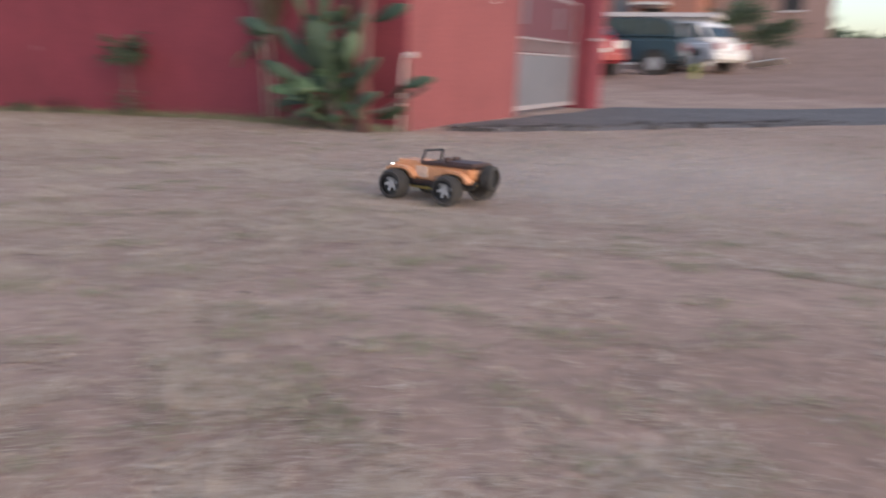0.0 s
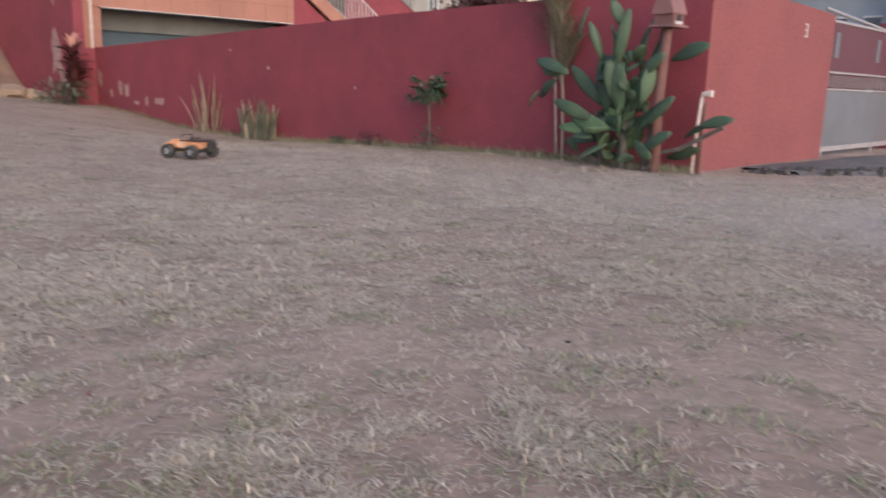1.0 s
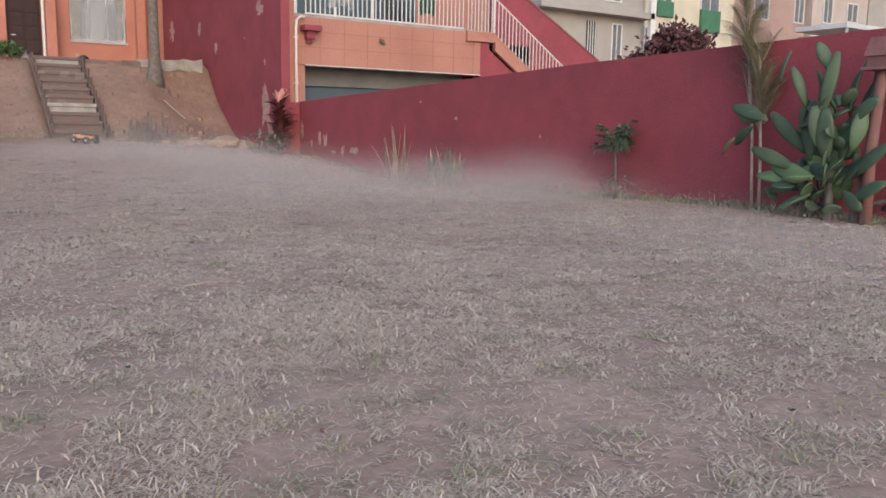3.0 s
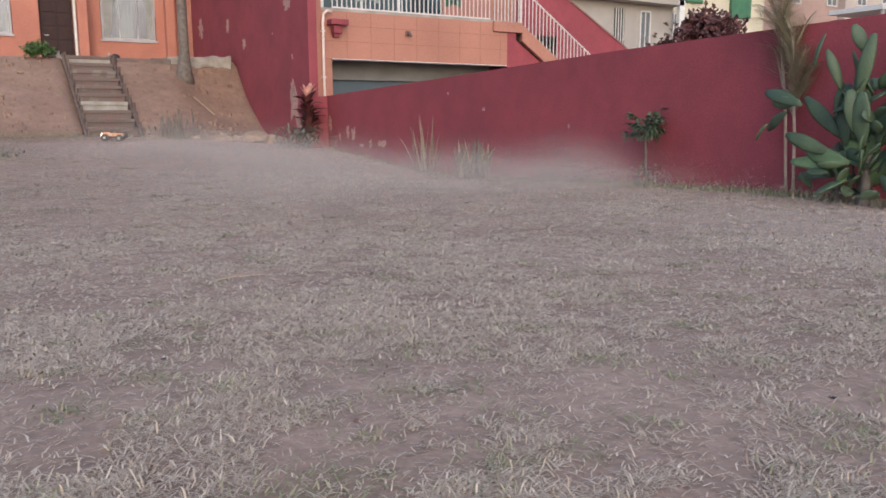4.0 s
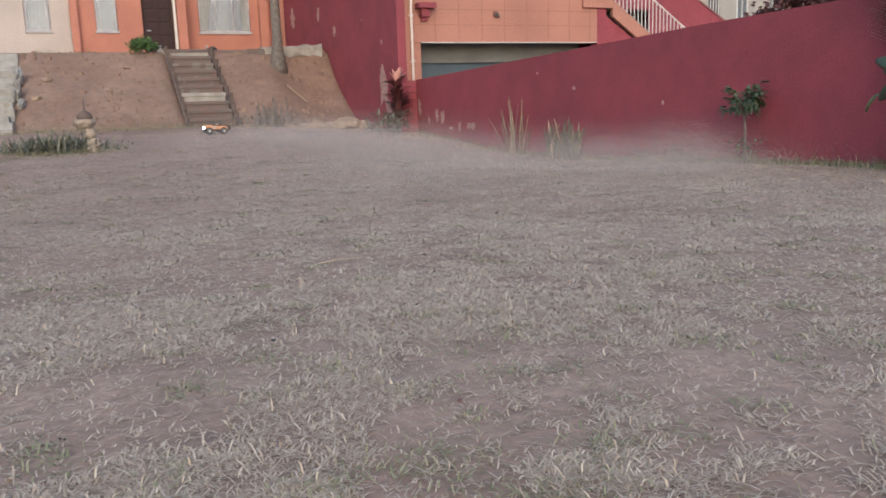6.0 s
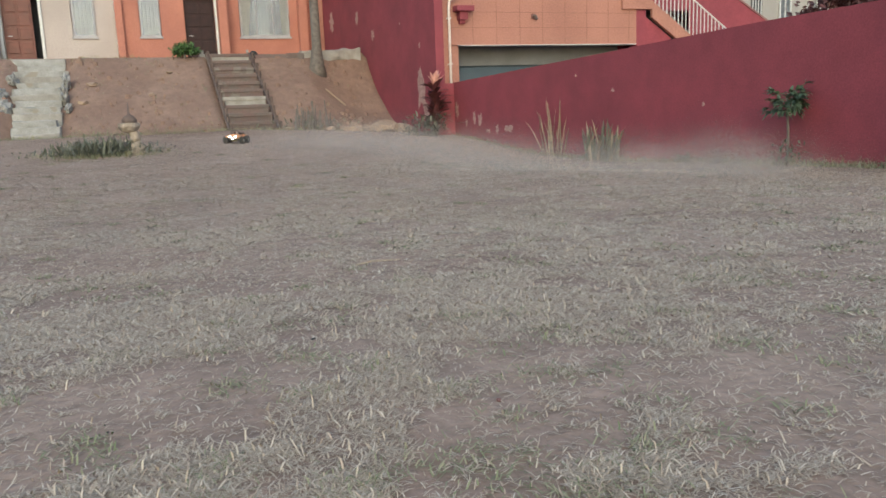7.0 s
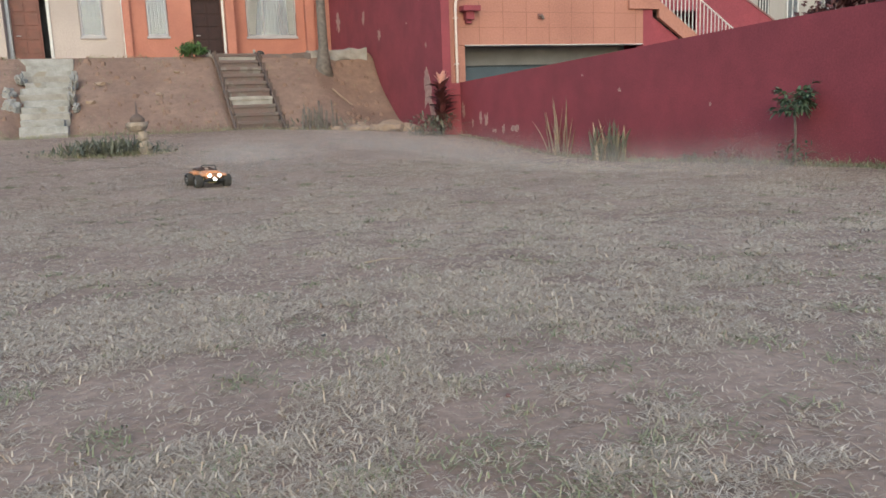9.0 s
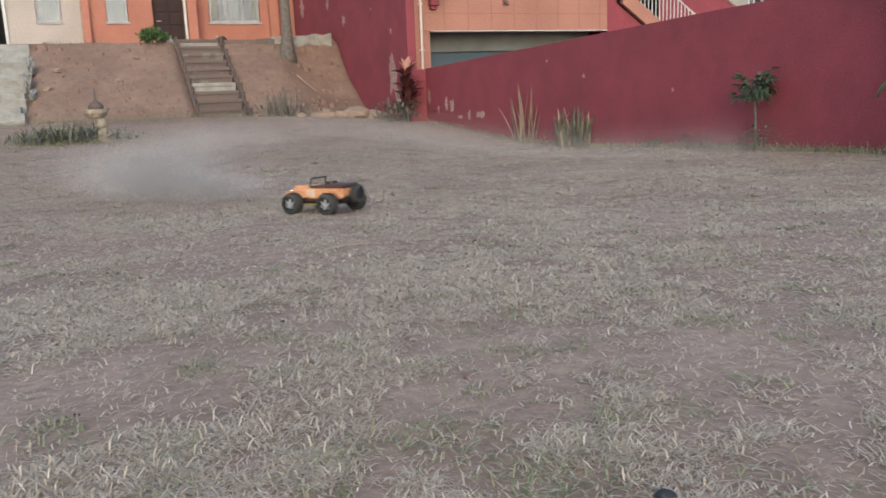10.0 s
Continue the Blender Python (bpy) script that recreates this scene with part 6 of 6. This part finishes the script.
def dry_grass():
    # short flattened straw, matted in islands
    p = worn(on_lawn(scatter(700000, 0.7, 11.0, 1.45)))
    p = p[rng.random(len(p)) < 0.1 + 0.65 * cover(p, 0.41)]
    d = np.hypot(p[:, 0], p[:, 1])
    n = len(p)
    blades("flat_straw", p, rng.random(n) * 6.283, rng.uniform(0.008, 0.026, n) * (1 + 0.12 * d), np.abs(rng.normal(0.12, 0.2, n)), rng.uniform(0.0012, 0.0028, n) * (0.8 + 0.22 * d), STRAW, "trampled dry straw lying over bare earth", 0.7)
    # sprawling tufts
    c = worn(on_lawn(scatter(19000, 0.7, 13.0, 1.6)))
    c = c[rng.random(len(c)) < 0.08 + 0.9 * cover(c, 0.45)]
    m = 18
    q = np.repeat(c, m, 0) + rng.normal(0, 0.016, (len(c) * m, 2))
    n = len(q)
    d = np.hypot(q[:, 0], q[:, 1])
    blades("dry_tufts", q, rng.random(n) * 6.283, rng.uniform(0.012, 0.042, n), np.abs(rng.normal(0.2, 0.35, n)), rng.uniform(0.0015, 0.0036, n) * (0.8 + 0.15 * d), STRAW, "pale dry grass tufts", 0.9)
    # greener clumps
    c = on_lawn(scatter(420, 0.9, 15.0, 1.5))
    m = 60
    q = np.repeat(c, m, 0) + rng.normal(0, 0.04, (len(c) * m, 2))
    n = len(q)
    d = np.hypot(q[:, 0], q[:, 1])
    blades("green_tufts", q, rng.random(n) * 6.283, rng.uniform(0.012, 0.036, n), rng.uniform(0.05, 0.8, n), rng.uniform(0.0016, 0.0034, n) * (0.8 + 0.2 * d), GREENGRASS, "small faded green grass clumps", 0.6)
    # far straw, coarser
    p = on_lawn(scatter(560000, 2.4, 22.0, 1.1))
    p = p[rng.random(len(p)) < 0.25 + 0.25 * smoothstep(np.hypot(p[:, 0], p[:, 1]), 4, 9) + 0.5 * cover(p, 0.44)]
    p = p[rng.random(len(p)) > 0.8 * smoothstep(p[:, 1], 16.0, 18.3) * np.exp(-((p[:, 0] - 0.7) / 1.6) ** 2)]
    n = len(p)
    blades("far_straw", p, rng.random(n) * 6.283, rng.uniform(0.018, 0.042, n), np.abs(rng.normal(0.1, 0.16, n)), rng.uniform(0.0035, 0.0075, n), STRAW, "thin dry grass over the far lawn", 0.6)
    # the rest of the plot
    p = np.column_stack([rng.uniform(-8, 6.9, 90000), rng.uniform(-7, BANK_Y0, 90000)])
    p = p[(np.hypot(p[:, 0], p[:, 1]) > 0.5) & (rng.random(len(p)) < 0.2 + 0.8 * patchiness(p[:, 0], p[:, 1], 1.6))]
    n = len(p)
    blades("loose_straw", p, rng.random(n) * 6.283, rng.uniform(0.02, 0.05, n), np.abs(rng.normal(0.12, 0.2, n)), rng.uniform(0.002, 0.004, n), STRAW, "loose dry straw scattered over the lawn", 0.5)
    # longer grass at the foot of the walls and bank
    k = 9000
    y = rng.uniform(WALL_Y0, WALL_Y1, k)
    a = np.column_stack([WALL_X - np.abs(rng.normal(0, 0.16, k)) - 0.02, y])
    x = rng.uniform(-7, 6.2, k // 2)
    b = np.column_stack([x, BANK_Y0 - 0.05 + rng.normal(0, 0.2, k // 2)])
    e = np.column_stack([-0.65 + rng.normal(0, 0.4, 1600), 13.2 + rng.normal(0, 0.35, 1600)])
    q = np.concatenate([a, b, e])
    n = len(q)
    blades("edge_grass", q, rng.random(n) * 6.283, rng.uniform(0.04, 0.13, n) * np.where(rng.random(n) < 0.1, 1.7, 1.0), rng.uniform(0.5, 1.4, n), rng.uniform(0.004, 0.009, n), GREENGRASS, "longer dusty grass along the wall and bank")


dry_grass()


def bank_cover():
    verts, faces = [], []
    for k in range(900):
        x, y = rng.uniform(-7, SIDE_X - 0.1), rng.uniform(BANK_Y0 - 0.1, BANK_Y1 + 0.1)
        if 1.8 < x < 3.1 or -2.7 < x < -1.4:
            continue
        s = abs(rng.normal(0, 0.035)) + 0.012
        z = float(ground_height(x, y))
        b = len(verts)
        ring = [(s * rng.uniform(0.6, 1.3) * math.cos(a), s * rng.uniform(0.6, 1.3) * math.sin(a)) for a in (0, 1.3, 2.5, 3.8, 5.0)]
        verts += [(x + p, y + q, z - 0.03) for p, q in ring] + [(x + p * 0.6, y + q * 0.6, z + s * rng.uniform(0.5, 1.0)) for p, q in ring]
        faces += [(b + i, b + (i + 1) % 5, b + 5 + (i + 1) % 5, b + 5 + i) for i in range(5)] + [(b + 5, b + 6, b + 7, b + 8, b + 9)]
    tagged(raw("bank_clods", verts, faces, CLAY), "clods of earth on the clay bank", "clods", kind="stuff")
    k = 2600
    x = rng.uniform(-7, SIDE_X - 0.1, k)
    y = np.where(rng.random(k) < 0.5, BANK_Y1 + rng.normal(0, 0.12, k), rng.uniform(BANK_Y0, BANK_Y1, k))
    q = np.column_stack([x, y])
    q = q[~((x > 1.8) & (x < 3.1)) & ~((x > -2.7) & (x < -1.4))]
    q = q[patchiness(q[:, 0], q[:, 1], 2.2) > 0.55]
    n = len(q)
    blades("bank_weeds", q, rng.random(n) * 6.283, rng.uniform(0.05, 0.16, n), rng.uniform(0.2, 1.2, n), rng.uniform(0.006, 0.014, n), GREENGRASS, "sparse dusty weeds on the clay bank")


bank_cover()


def lawn_litter():
    r = random.Random(31)
    for k in range(34):
        d, a = 1.5 * (9 / 1.2) ** r.random(), radians(r.uniform(-92, 12))
        x, y = -math.sin(a) * d, math.cos(a) * d
        if x > 6.7:
            continue
        s = r.uniform(0.003, 0.007)
        rk = thing("pebble", "small dark clod lying on the lawn", "stone", group="clods on the lawn")
        bm = bmesh.new()
        bmesh.ops.create_icosphere(bm, subdivisions=1, radius=s)
        for v in bm.verts:
            v.co = Vector((v.co.x * 1.4, v.co.y, v.co.z * 0.6)) * (1 + 0.4 * noise.noise(v.co * 90 + Vector((k, 0, 0))))
        part("clod", bm, BROWN if k % 3 == 0 else RUBBLE, rk)
        rk.matrix_basis = pose(x, y, float(ground_height(x, y)) + s * 0.25, 0, 0, k * 37)
    st = thing("straw_stalk", "long pale stalk lying on the lawn", "stalk")
    part("stalk", tube(bmesh.new(), [(0, 0, 0.012), (0.09, 0.01, 0.016), (0.2, -0.02, 0.012)], [0.003, 0.003, 0.002], 5), REED, st)
    st.matrix_basis = pose(0.62, 3.35, float(ground_height(0.62, 3.35)), 0, 0, 10)
    sn = thing("dark_lump", "small dark lump lying on the lawn", "stone")
    bm = bmesh.new()
    bmesh.ops.create_icosphere(bm, subdivisions=2, radius=0.013)
    for v in bm.verts:
        v.co = Vector((v.co.x * 1.3, v.co.y, v.co.z * 0.7)) * (1 + 0.4 * noise.noise(v.co * 60))
    part("lump", bm, PLASTIC, sn)
    sn.matrix_basis = pose(0.465, 0.945, float(ground_height(0.465, 0.945)) + 0.005)


lawn_litter()


# ---- what moves ----
def motions():
    walk(CAR, [(t, drive_pose(x, y, h)) for t, x, y, h in DRIVE])
    # wheels roll with the way driven
    ts = np.arange(0, 301) / 30.0
    D = np.array(DRIVE)
    xs, ys = np.interp(ts, D[:, 0], D[:, 1]), np.interp(ts, D[:, 0], D[:, 2])
    step = np.hypot(np.diff(xs), np.diff(ys))
    turn = np.concatenate([[0], np.cumsum(np.clip(np.degrees(step / WHEEL_R), 0, 76))])
    spots = [(x, s * TRACK_HALF) for x in (WHEELBASE / 2, -WHEELBASE / 2) for s in (-1, 1)]
    for wh, (x, y) in zip(WHEELS, spots):
        walk(wh, [(float(t), Matrix.Translation((x, y, WHEEL_R)) @ Matrix.Rotation(radians(float(a)), 4, "Y")) for t, a in zip(ts, turn)])
    for ob, (t0, x, y, rise, size, share, drift) in CLOUDS:
        z = float(lawn(x, y))
        low, high = z - size[2] * 3.2 - 0.15, z + 0.75 * rise
        rows = []
        if t0 > 0:
            rows.append((0.0, pose(x, y, low)))
            if t0 > 0.2:
                rows.append((max(t0 - 0.05, 0.05), pose(x, y, low)))
        for dt in (0.3, 0.8, 1.6, 3.0, 5.0, 7.5, 10.0):
            t = t0 + dt
            if t <= 0 or t >= 10.0:
                continue
            go = 0.6 * dt ** 0.75
            rows.append((t, pose(x + drift[0] * go, y + drift[1] * go, high + 0.03 * dt - 0.085 * max(dt - 2.5, 0), 0, 0, 6 * dt)))
        go, dt = 0.6 * (10.0 - t0) ** 0.75, 10.0 - t0
        rows.append((10.0, pose(x + drift[0] * go, y + drift[1] * go, high + 0.03 * dt - 0.085 * max(dt - 2.5, 0), 0, 0, 6 * dt)))
        if t0 < 0:
            rows.insert(0, (0.0, pose(x, y, high)))
        walk(ob, rows)


motions()
